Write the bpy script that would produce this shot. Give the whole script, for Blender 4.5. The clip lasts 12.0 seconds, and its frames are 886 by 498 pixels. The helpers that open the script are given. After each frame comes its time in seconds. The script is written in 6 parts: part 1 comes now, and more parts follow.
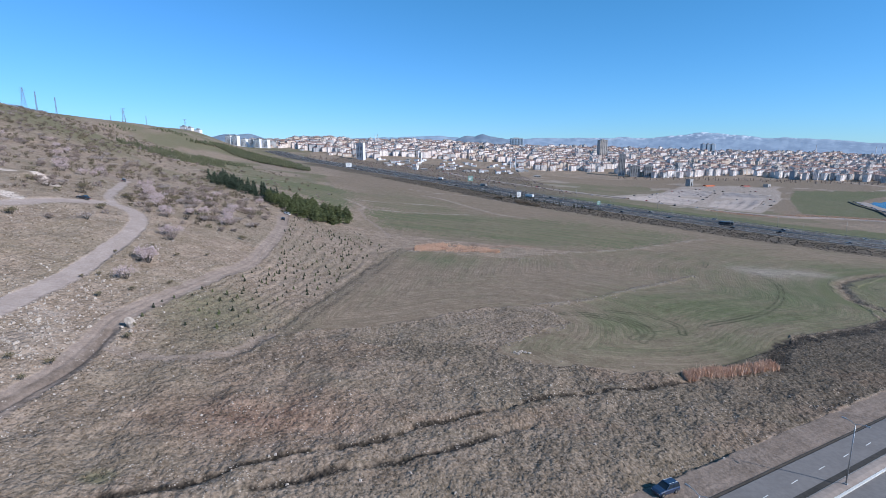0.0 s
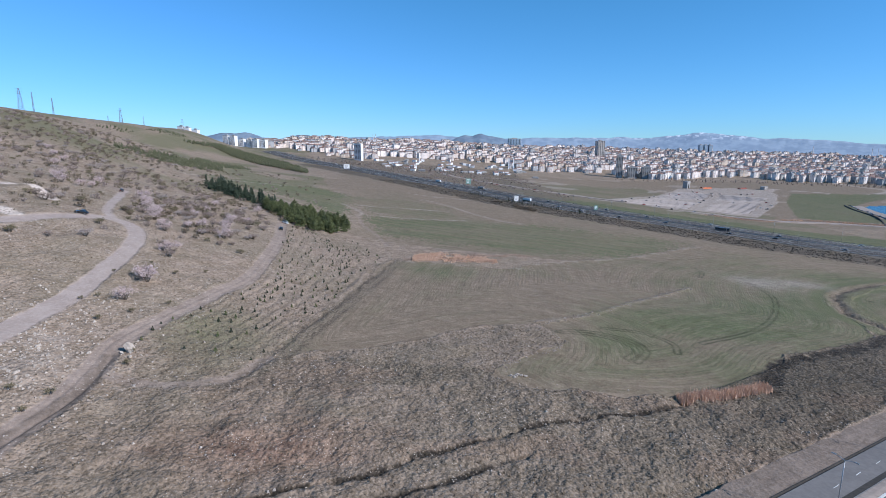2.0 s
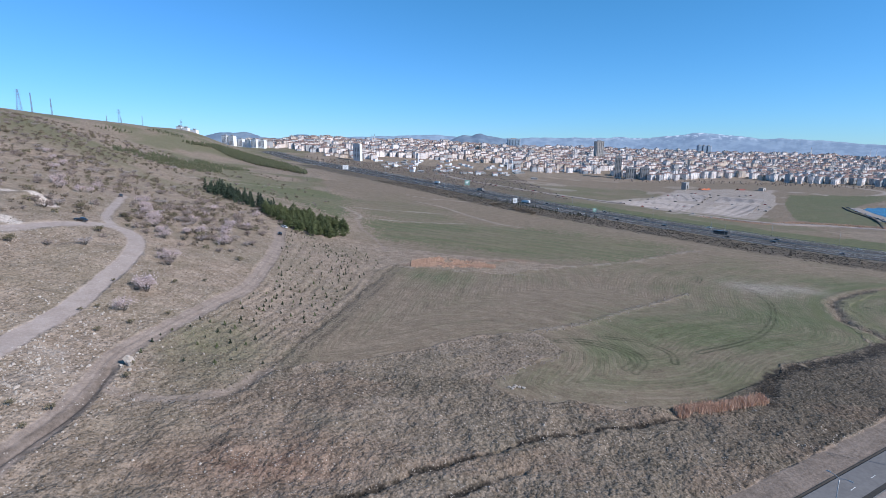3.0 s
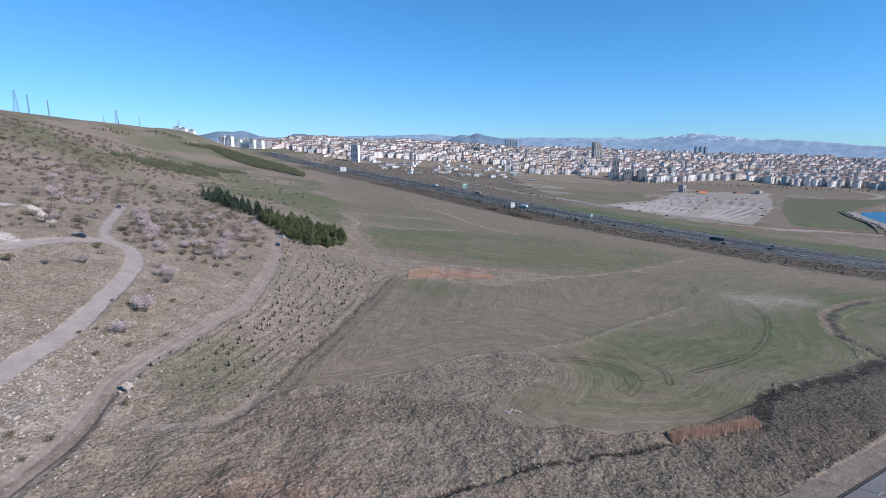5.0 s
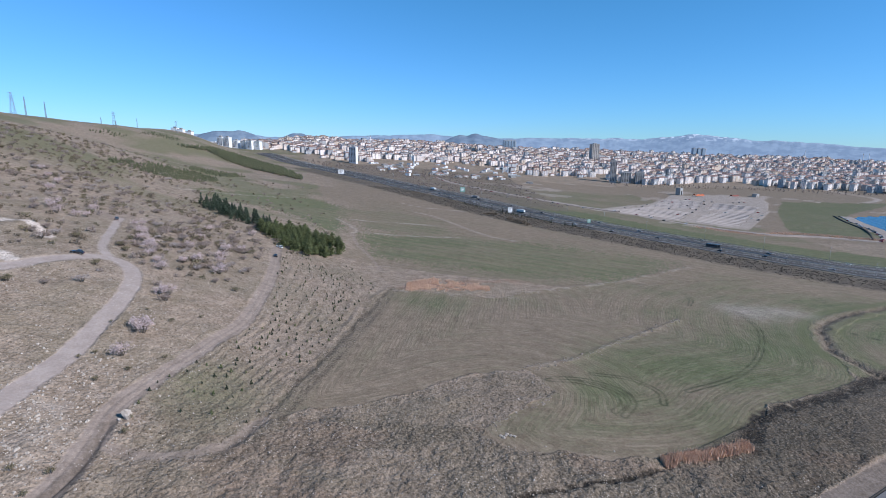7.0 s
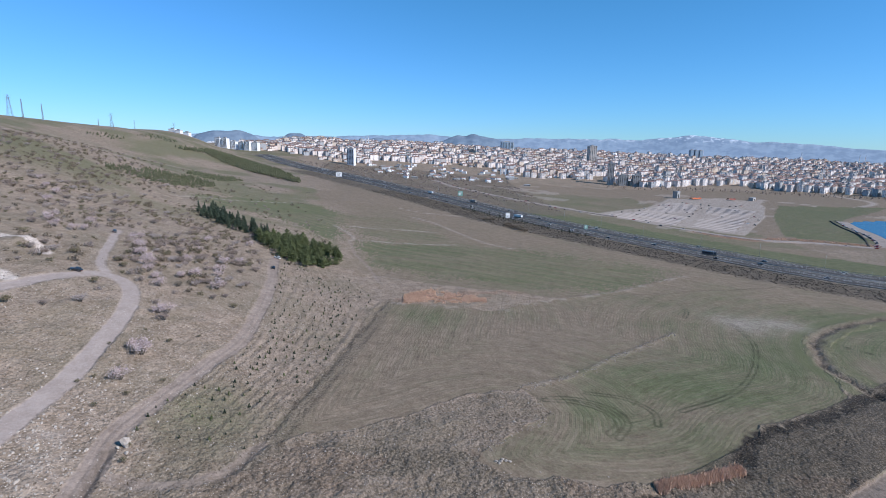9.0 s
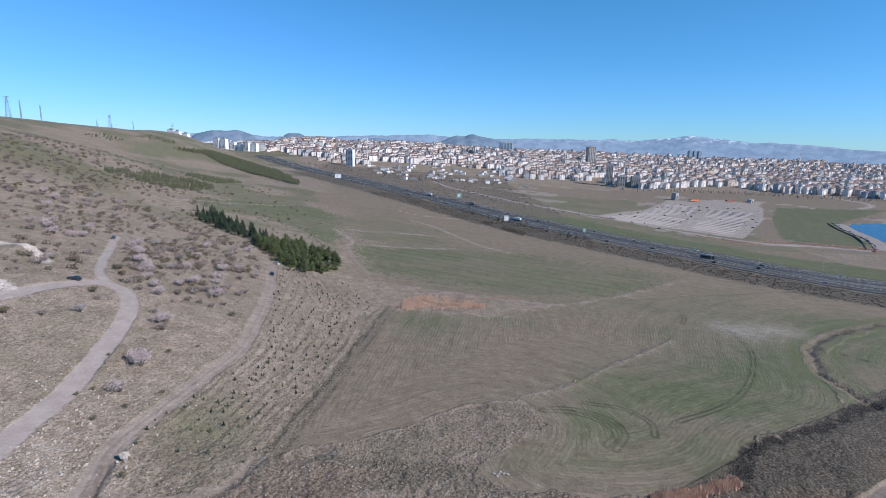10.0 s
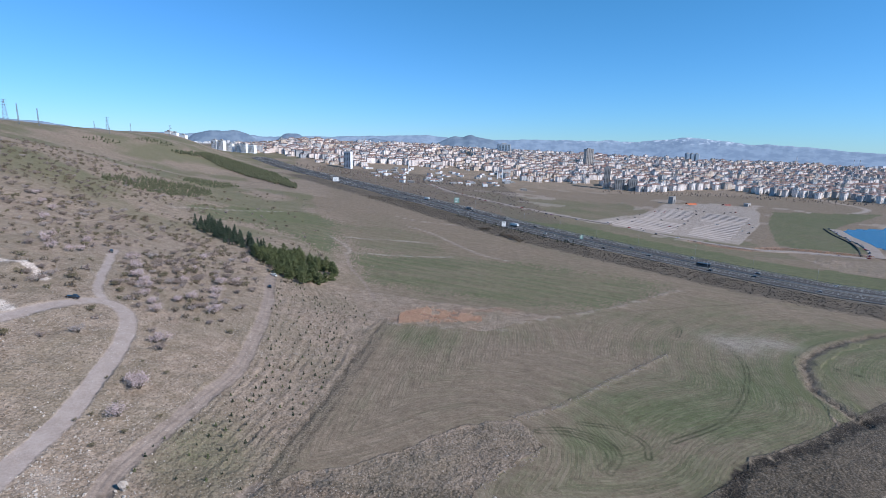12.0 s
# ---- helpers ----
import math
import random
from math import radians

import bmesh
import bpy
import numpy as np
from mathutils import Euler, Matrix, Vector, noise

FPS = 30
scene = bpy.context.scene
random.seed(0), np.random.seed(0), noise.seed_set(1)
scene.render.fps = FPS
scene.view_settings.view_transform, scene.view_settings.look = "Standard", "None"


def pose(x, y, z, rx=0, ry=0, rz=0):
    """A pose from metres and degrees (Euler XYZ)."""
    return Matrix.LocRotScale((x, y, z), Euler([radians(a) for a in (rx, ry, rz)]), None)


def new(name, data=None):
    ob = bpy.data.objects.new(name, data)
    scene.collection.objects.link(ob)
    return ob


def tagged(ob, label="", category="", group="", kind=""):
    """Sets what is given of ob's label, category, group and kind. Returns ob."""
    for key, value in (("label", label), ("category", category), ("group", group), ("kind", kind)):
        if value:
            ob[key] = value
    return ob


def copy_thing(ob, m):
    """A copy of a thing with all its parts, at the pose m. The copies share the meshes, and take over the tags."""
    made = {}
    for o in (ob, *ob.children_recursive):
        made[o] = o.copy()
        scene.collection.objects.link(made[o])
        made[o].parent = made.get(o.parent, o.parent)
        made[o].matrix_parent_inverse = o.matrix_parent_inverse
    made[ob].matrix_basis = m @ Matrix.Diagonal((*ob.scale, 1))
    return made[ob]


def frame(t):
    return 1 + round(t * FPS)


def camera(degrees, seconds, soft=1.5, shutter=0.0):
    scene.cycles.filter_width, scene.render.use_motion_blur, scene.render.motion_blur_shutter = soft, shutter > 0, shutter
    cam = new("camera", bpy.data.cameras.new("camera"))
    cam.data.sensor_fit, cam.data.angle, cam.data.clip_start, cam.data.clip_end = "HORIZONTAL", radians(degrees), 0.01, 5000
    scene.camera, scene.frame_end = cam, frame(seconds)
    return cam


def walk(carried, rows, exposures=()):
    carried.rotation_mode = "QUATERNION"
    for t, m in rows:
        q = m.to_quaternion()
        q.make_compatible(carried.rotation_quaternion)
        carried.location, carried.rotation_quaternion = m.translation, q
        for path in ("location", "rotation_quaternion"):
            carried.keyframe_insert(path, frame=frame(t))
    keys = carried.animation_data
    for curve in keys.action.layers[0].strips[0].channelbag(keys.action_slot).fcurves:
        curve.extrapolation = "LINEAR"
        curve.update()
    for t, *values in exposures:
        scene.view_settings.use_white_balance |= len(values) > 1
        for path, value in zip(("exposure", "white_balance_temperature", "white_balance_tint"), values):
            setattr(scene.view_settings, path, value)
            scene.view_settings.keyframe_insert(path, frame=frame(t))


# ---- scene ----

# ---------------------------------------------------------------- camera
cam = camera(80.9, 12.0, soft=0.5)
ROWS = [
    (0.0, 0.000, 0.000, 45.00, -11.000, 0.000, 0.000),
    (2.0, 0.096, 0.116, 51.05, -11.151, -0.185, -0.217),
    (4.0, 0.228, 0.235, 57.35, -11.276, -0.370, -0.432),
    (6.0, 0.397, 0.356, 63.89, -11.375, -0.553, -0.647),
    (8.0, 0.602, 0.480, 70.68, -11.449, -0.736, -0.861),
    (10.0, 0.843, 0.607, 77.72, -11.497, -0.917, -1.074),
    (12.0, 1.120, 0.736, 85.00, -11.520, -1.098, -1.286),
]
walk(cam, [(t, pose(x, y, z, 90 + pitch, roll, yaw)) for t, x, y, z, pitch, roll, yaw in ROWS],
     [(0.0, 0.28, 6050, 10), (12.0, 0.23, 6050, 10)])

# ---------------------------------------------------------------- light
SUN_DIR = Vector((0.86, -0.42, 0.62)).normalized()  # towards the sun
world = bpy.data.worlds.new("sky")
scene.world = world
world.use_nodes = True
wn = world.node_tree
wn.nodes.clear()
sky = wn.nodes.new("ShaderNodeTexSky")
sky.sky_type = "NISHITA"
sky.sun_disc = False
sky.sun_elevation = math.asin(SUN_DIR.z)
sky.sun_rotation = math.atan2(SUN_DIR.x, SUN_DIR.y)
sky.altitude = 900
sky.air_density = 1.0
sky.dust_density = 0.0
sky.ozone_density = 1.6
bg = wn.nodes.new("ShaderNodeBackground")
bg.inputs["Strength"].default_value = 0.095
wo = wn.nodes.new("ShaderNodeOutputWorld")
tint = wn.nodes.new("ShaderNodeMix")
tint.data_type, tint.blend_type = "RGBA", "MULTIPLY"
tint.inputs[0].default_value = 1.0
tint.inputs[7].default_value = (0.432, 0.940, 1.30, 1)  # clear winter air
wn.links.new(sky.outputs[0], tint.inputs[6])
# haze low in the sky: less green where the air is bright
split, join = wn.nodes.new("ShaderNodeSeparateColor"), wn.nodes.new("ShaderNodeCombineColor")
wn.links.new(tint.outputs[2], split.inputs[0])
for i, (mid, power) in enumerate(((1.0, 1.0), (2.95, 0.79), (1.0, 1.0))):
    over, up, back = (wn.nodes.new("ShaderNodeMath") for _ in range(3))
    over.operation, up.operation, back.operation = "DIVIDE", "POWER", "MULTIPLY"
    over.inputs[1].default_value, up.inputs[1].default_value, back.inputs[1].default_value = mid, power, mid
    wn.links.new(split.outputs[i], over.inputs[0])
    wn.links.new(over.outputs[0], up.inputs[0])
    wn.links.new(up.outputs[0], back.inputs[0])
    wn.links.new(back.outputs[0], join.inputs[i])
wn.links.new(join.outputs[0], bg.inputs[0])
wn.links.new(bg.outputs[0], wo.inputs[0])
sun = new("sun", bpy.data.lights.new("sun", "SUN"))
sun.data.energy = 4.2
sun.data.angle = radians(0.53)
sun.data.color = (1.0, 0.935, 0.865)
sun.rotation_euler = SUN_DIR.to_track_quat("Z", "Y").to_euler()

# ---------------------------------------------------------------- numbers: noise, curves, land form
rng = np.random.default_rng(7)


LATTICE = np.random.default_rng(99).random((256, 256)).astype(np.float32)


def vnoise(x, y, seed=0):
    """Smooth value noise, 0 to 1."""
    fx, fy = np.floor(x), np.floor(y)
    xi, yi = fx.astype(np.int64) + seed * 37, fy.astype(np.int64) + seed * 91
    fx, fy = x - fx, y - fy
    fx, fy = fx * fx * (3 - 2 * fx), fy * fy * (3 - 2 * fy)
    xa, ya, xb, yb = xi & 255, yi & 255, (xi + 1) & 255, (yi + 1) & 255
    lo = LATTICE[xa, ya] * (1 - fx) + LATTICE[xb, ya] * fx
    return lo * (1 - fy) + (LATTICE[xa, yb] * (1 - fx) + LATTICE[xb, yb] * fx) * fy


def fbm(x, y, seed=0, octaves=4):
    s, a, t = 0.0, 1.0, 0.0
    for k in range(octaves):
        s = s + a * vnoise(x * 2.03 ** k, y * 2.03 ** k, seed + k)
        t += a
        a *= 0.5
    return s / t


def sp(v, w):
    return w * np.logaddexp(0, v / w)


def sstep(a, b, v):
    t = np.clip((v - a) / (b - a), 0, 1)
    return t * t * (3 - 2 * t)


def spline(points, step=2.0, closed=False):
    """A smooth line through plan points."""
    p = [np.array(q, float) for q in points]
    p = [p[-1]] + p + [p[0], p[1]] if closed else [2 * p[0] - p[1]] + p + [2 * p[-1] - p[-2]]
    out = []
    for a, b, c, d in zip(p, p[1:], p[2:], p[3:]):
        n = max(2, int(np.linalg.norm(c - b) / step))
        for t in np.linspace(0, 1, n, endpoint=False):
            out.append(0.5 * (2 * b + (c - a) * t + (2 * a - 5 * b + 4 * c - d) * t * t + (3 * b - a - 3 * c + d) * t ** 3))
    out.append(p[-2])
    return np.array(out)


def offset(line, q):
    """The line moved q metres to its right."""
    t = np.gradient(line, axis=0)
    t /= np.linalg.norm(t, axis=1)[:, None]
    return line + q * np.stack([t[:, 1], -t[:, 0]], 1)


def away(x, y, line, reach=30.0):
    """Distance of plan points from a line, up to reach."""
    out = np.full(x.shape, reach)
    lo, hi = line.min(0) - reach, line.max(0) + reach
    near = (x > lo[0]) & (x < hi[0]) & (y > lo[1]) & (y < hi[1])
    px, py = x[near], y[near]
    best = np.full(px.shape, reach * reach)
    for a, b in zip(line[:-1], line[1:]):
        d = b - a
        t = np.clip(((px - a[0]) * d[0] + (py - a[1]) * d[1]) / max(d @ d, 1e-9), 0, 1)
        best = np.minimum(best, (px - a[0] - t * d[0]) ** 2 + (py - a[1] - t * d[1]) ** 2)
    out[near] = np.sqrt(best)
    return out


def inside(x, y, poly):
    r = np.zeros(x.shape, bool)
    n = len(poly)
    for i in range(n):
        (x0, y0), (x1, y1) = poly[i], poly[(i + 1) % n]
        if y0 == y1:
            continue
        r ^= ((y0 > y) != (y1 > y)) & (x < (x1 - x0) * (y - y0) / (y1 - y0) + x0)
    return r


def foot(y):
    """Where the hillside meets the valley."""
    return -38 - 18 * np.exp(-((y - 90) / 60.0) ** 2) - 0.27 * sp(y - 300, 40)


# the near dual carriageway runs straight: E along it, N across to its right
ROAD_O, ROAD_E = np.array((39.0, 66.0)), np.array((0.862, 0.507))
ROAD_N = np.array((0.507, -0.862))


def land0(x, y):
    x, y = np.asarray(x, float), np.asarray(y, float)
    yc, xc, xc2 = np.clip(y, -200, 1500), np.clip(x, -900, 900), np.clip(x, -900, 1926)
    d = foot(yc) - xc
    g = np.exp(-((yc - 170) / 190.0) ** 2)
    f = 1 - np.exp(-(yc / 900.0) ** 2)
    hill = 0.264 * sp(d, 10) * g - 0.079 * sp(d - 70, 20) * g
    hill = hill + (1 - g) * (0.127 * sp(d, 25) + 0.455 * sp(d - 150, 40) - 0.667 * sp(d - 330, 60)) - 0.169 * sp(d, 25) * f
    hill = hill - 14 * sstep(180, 400, d) * (1 - sstep(540, 760, yc))
    hill = hill + 0.22 * sp(d - 430, 60) * (1 - g) - 32 * np.exp(-((x + 490) / 150) ** 2 - ((y - 790) / 230) ** 2)
    hill = hill * (1 - sstep(1380, 1680, y + 0.9 * (x + 660)))
    z = -1.28 - 0.0704 * xc - 6.81 * sstep(120, 330, yc)
    z = -37 + sp(z + 37, 3) + hill
    cap = 113 - 0.03 * np.clip(y - 1200, 0, 900)
    z = cap - sp(cap - z, 4)
    rise = (0.058 - 0.000008 * np.clip(x, -600, 1400)) * (sp(y - 1300, 40) - sp(y - 2350, 80))
    z = z + rise * (1 - 0.8 * sstep(450, 900, -x)) - 0.10 * sp(y - 2500, 60) * sstep(2300, 2700, y) + 0.135 * sp(y - 2900, 80)
    z = z + np.interp(xc2, (-900, -700, -379, -146, 88, 324, 562, 802, 1043, 1286, 1530, 1776, 1926), (-5, -8, -16, 3, 9, 16, 18, 14, 7, 2, 1, -6, -15)) * sstep(1450, 2150, y)
    return np.maximum(z, -60)


def road_level(s):
    c = ROAD_O + np.multiply.outer(np.asarray(s, float), ROAD_E) + 4.0 * ROAD_N
    return land0(c[..., 0], c[..., 1])


def along(x, y):
    dx, dy = np.asarray(x) - ROAD_O[0], np.asarray(y) - ROAD_O[1]
    return dx * ROAD_E[0] + dy * ROAD_E[1], dx * ROAD_N[0] + dy * ROAD_N[1]


def land(x, y):
    """Height of the ground with its roadbed."""
    z = land0(x, y)
    s, q = along(x, y)
    w = sstep(-13, -6.5, q) * (1 - sstep(17, 30, q)) * (np.abs(s) < 900)
    return z * (1 - w) + (road_level(np.clip(s, -300, 400)) - 0.12) * w


def hz(x, y):
    return float(land(np.array([x]), np.array([y]))[0])


# ---------------------------------------------------------------- plan of roads, tracks, fields
GRAVEL = spline([(-84, 60), (-89, 85), (-90, 103), (-91, 124), (-93, 136), (-96, 151), (-100, 166), (-105, 178), (-112, 187), (-120, 190), (-126, 184), (-130, 172), (-134, 158), (-142, 138)])
SPUR = spline([(-119, 189), (-128, 199), (-137, 216), (-147, 238), (-153, 250), (-158, 262)])
TRACK = spline([(-66, 55), (-67, 72), (-67, 86), (-69, 98), (-71, 109), (-69, 124), (-66, 146), (-64, 167), (-66, 186), (-70, 212), (-77, 245), (-84, 270), (-90, 294)])
WHEELRUT = spline([(-66.5, 66), (-66.5, 76), (-66, 86), (-67, 94), (-69, 103)])
GROOVE = spline([(-46, 98), (-41, 112), (-37, 136), (-34, 153), (-31, 175), (-27, 212), (-24, 241), (-21, 255)])
SPURTRACK = spline([(-66, 96), (-58, 96), (-50, 98), (-44, 104), (-40, 114)])
TRENCH_A = spline([(-50, 54), (-38, 59), (-30, 64), (-24, 69), (-16, 72), (-8, 77), (-4, 81), (8, 87), (18, 93), (29, 98), (37, 100), (45, 103), (56, 109)])
TRENCH_B = spline([(-36, 54), (-25, 61), (-12, 68), (-7, 70), (1, 74), (9, 80), (16, 84)])
WET = spline([(80, 118), (85, 125), (96, 136), (110, 143.5), (122, 149), (138, 157), (154, 168), (166, 174), (185, 182)])
GULLY = spline([(163, 172), (164, 187), (167, 203), (176, 219), (188, 238), (203, 253), (228, 272), (262, 292), (300, 308)])
RIDGE = spline([(30, 158), (50, 170), (70, 190), (95, 214), (121, 239)])
EDGE_A = spline([(-22, 250), (4, 250), (32, 251), (50, 268), (91, 296), (140, 335), (190, 376)])
TRAMLINE = spline([(163, 275), (158, 250), (150, 225), (128, 190), (105, 165), (80, 150)])
PATH_FAR = spline([(-65, 403), (-60, 384), (-56, 366), (-48, 344), (-38, 318), (-30, 290)])
HIGHWAY_FAR = spline([(520, 340), (376, 402), (320, 436), (287, 465), (249, 501), (206, 541), (158, 594), (101, 668), (34, 775), (-59, 911), (-180, 1090), (-320, 1274), (-480, 1480)], 8.0)
HIGHWAY = offset(HIGHWAY_FAR, -16.0)
SERVICE = spline([(265, 745), (180, 830), (110, 930), (40, 1060), (0, 1200)], 8.0)
FIELD = [(-40, 112), (-37, 136), (-31, 175), (-27, 212), (-22, 250), (4, 252), (32, 252), (50, 270), (91, 297), (140, 336), (190, 377), (213, 374), (255, 350), (293, 312), (252, 289), (218, 272), (183, 239), (169, 216), (161, 197), (157, 183), (150, 170), (141, 162), (121, 151), (102, 143), (84, 127), (78, 117), (58, 114), (43, 108), (32, 110), (22, 109), (11, 115), (16, 122), (26, 129), (37, 142), (30, 158), (11, 149), (-7, 133), (-19, 126), (-31, 121)]
FIELD_B = [(170, 183), (176, 205), (193, 234), (203, 243), (232, 266), (267, 286), (400, 330), (400, 190), (200, 176)]
TONGUE = [(-42, 103), (-31, 119), (-19, 125), (-7, 132), (11, 147), (28, 155), (35, 152), (38, 141), (26, 129), (16, 122), (8, 112), (-10, 107), (-30, 98)]
# the ploughed and sown strips above the ditch: outline, how green
STRIPS = (
    ([(-62, 410), (-27, 418), (20, 431), (69, 432), (113, 413), (157, 405), (194, 394), (150, 345), (109, 315), (50, 300), (16, 318), (-21, 328), (-41, 326)], 0.78),
    ([(-222, 470), (-199, 541), (-164, 584), (-128, 589), (-95, 549), (-88, 479), (-73, 419), (-73, 383), (-113, 433), (-158, 456), (-185, 430)], 0.78),
    ([(-77, 472), (6, 489), (21, 443), (-55, 426)], 0.66),
    ([(-88, 479), (-95, 549), (-40, 560), (20, 509), (6, 489), (-77, 472)], 0.55),
    ([(-208, 741), (-104, 798), (32, 716), (103, 669), (153, 571), (64, 575), (-42, 642), (-138, 636)], 0.17),
    ([(-42, 642), (64, 575), (125, 480), (69, 434), (46, 453), (18, 509), (-25, 575)], 0.30),
)
CHALKCUT = spline([(-147, 197), (-152, 202), (-158, 205), (-168, 205), (-176, 200)])
HAIRPIN = [spline(p) for p in ([(38, 152), (48, 153), (57, 148), (59, 140), (53, 131)], [(36, 150), (46, 150.5), (54, 146), (56, 139.5), (51, 133)], [(52, 158), (64, 156), (70, 148), (68, 140)], [(200, 262), (196, 240), (206, 222)], [(150, 300), (146, 282), (138, 268)])]
FAR_EDGES = [spline(p, 5.0) for p in ([(-59, 901), (18, 815), (82, 750), (128, 683)], [(-42, 642), (-6, 616), (41, 611), (64, 575)], [(-25, 575), (1, 543), (18, 509), (46, 453), (69, 434)], [(-77, 475), (-31, 485), (6, 489)], [(-214, 433), (-202, 481), (-182, 527), (-161, 571)], [(-89, 468), (-73, 440), (-63, 414), (-65, 403)], [(-62, 410), (-27, 418), (20, 431)])]
BEYOND_TRACKS = [spline(p, 12.0) for p in ([(34, 1066), (94, 962), (151, 865), (213, 807), (240, 755)], [(240, 755), (319, 851), (407, 945), (518, 1121)], [(711, 1119), (749, 1055), (769, 973), (853, 1015), (941, 1100), (976, 1300)], [(535, 1110), (660, 1060), (711, 1119)])]
LOT = [(240, 762), (343, 864), (440, 1010), (515, 1118), (640, 1150), (690, 1090), (640, 985), (540, 830), (440, 700), (395, 640), (325, 690), (274, 722)]
LAKE = [(590, 600), (583, 640), (588, 680), (606, 728), (650, 795), (700, 815), (800, 830), (1100, 760), (1000, 500), (700, 480)]

# ---------------------------------------------------------------- material helpers
MATS = {}


def nodes_of(name):
    m = bpy.data.materials.new(name)
    m.use_nodes = True
    nt = m.node_tree
    nt.nodes.clear()
    out = nt.nodes.new("ShaderNodeOutputMaterial")
    b = nt.nodes.new("ShaderNodeBsdfPrincipled")
    nt.links.new(b.outputs[0], out.inputs[0])
    MATS[name] = m
    return m, nt, b


def noise_node(nt, scale, detail=4.0, rough=0.6, vec=None):
    n = nt.nodes.new("ShaderNodeTexNoise")
    n.inputs["Scale"].default_value = scale
    n.inputs["Detail"].default_value = detail
    n.inputs["Roughness"].default_value = rough
    if vec is not None:
        nt.links.new(vec, n.inputs["Vector"])
    return n.outputs["Fac"]


def mixc(nt, fac, a, b):
    n = nt.nodes.new("ShaderNodeMix")
    n.data_type = "RGBA"
    for sock, v in ((n.inputs[0], fac), (n.inputs[6], a), (n.inputs[7], b)):
        if isinstance(v, (int, float)):
            sock.default_value = v
        elif isinstance(v, tuple):
            sock.default_value = (*v, 1)
        else:
            nt.links.new(v, sock)
    return n.outputs[2]


def ramp(nt, v, a, b, lo=0.0, hi=1.0):
    n = nt.nodes.new("ShaderNodeMapRange")
    n.interpolation_type = "SMOOTHSTEP"
    nt.links.new(v, n.inputs[0])
    for i, x in ((1, a), (2, b), (3, lo), (4, hi)):
        n.inputs[i].default_value = x
    return n.outputs[0]


def calc(nt, op, a, b=0.0):
    n = nt.nodes.new("ShaderNodeMath")
    n.operation = op
    for sock, v in ((n.inputs[0], a), (n.inputs[1], b)):
        if isinstance(v, (int, float)):
            sock.default_value = v
        else:
            nt.links.new(v, sock)
    return n.outputs[0]


def attr(nt, name):
    n = nt.nodes.new("ShaderNodeAttribute")
    n.attribute_name = name
    return n.outputs["Fac"]


def bump(nt, b, height, strength, distance):
    n = nt.nodes.new("ShaderNodeBump")
    n.inputs["Strength"].default_value = strength
    n.inputs["Distance"].default_value = distance
    nt.links.new(height, n.inputs["Height"])
    nt.links.new(n.outputs[0], b.inputs["Normal"])


def plain(name, dark, light, scale=2.0, rough=0.7, metal=0.0, bumpy=0.0, island=False):
    """A material of two shades, mottled by noise at two scales."""
    m, nt, b = nodes_of(name)
    pos = nt.nodes.new("ShaderNodeNewGeometry")
    v = noise_node(nt, scale, 5.0, 0.65, pos.outputs["Position"])
    w = noise_node(nt, scale * 0.13, 3.0, 0.5, pos.outputs["Position"])
    f = calc(nt, "ADD", calc(nt, "MULTIPLY", v, 0.6), calc(nt, "MULTIPLY", w, 0.4))
    f = ramp(nt, f, 0.3, 0.7)
    if island:
        f = calc(nt, "ADD", calc(nt, "MULTIPLY", f, 0.45), calc(nt, "MULTIPLY", pos.outputs["Random Per Island"], 0.55))
    nt.links.new(mixc(nt, f, dark, light), b.inputs["Base Color"])
    b.inputs["Roughness"].default_value = rough
    b.inputs["Metallic"].default_value = metal
    if bumpy:
        bump(nt, b, v, bumpy, 0.05)
    return m


def mesh_of(name, verts, faces, mats=(), face_mat=None, smooth=False):
    me = bpy.data.meshes.new(name)
    me.from_pydata([tuple(v) for v in verts] if not isinstance(verts, np.ndarray) else verts.tolist(), [], faces if isinstance(faces, list) else faces.tolist())
    for m in mats:
        me.materials.append(m)
    if face_mat is not None:
        me.polygons.foreach_set("material_index", np.asarray(face_mat, np.int32))
    if smooth:
        me.polygons.foreach_set("use_smooth", np.ones(len(me.polygons), bool))
    me.update()
    return me


def part(name, data, parent, label=""):
    ob = new(name, data)
    ob.parent = parent
    return tagged(ob, label)


def thing(name, label, category, group="", kind="", at=(0, 0, 0), turn=0.0):
    ob = new(name)
    ob.matrix_basis = pose(*at, 0, 0, turn)
    return tagged(ob, label, category, group, kind)


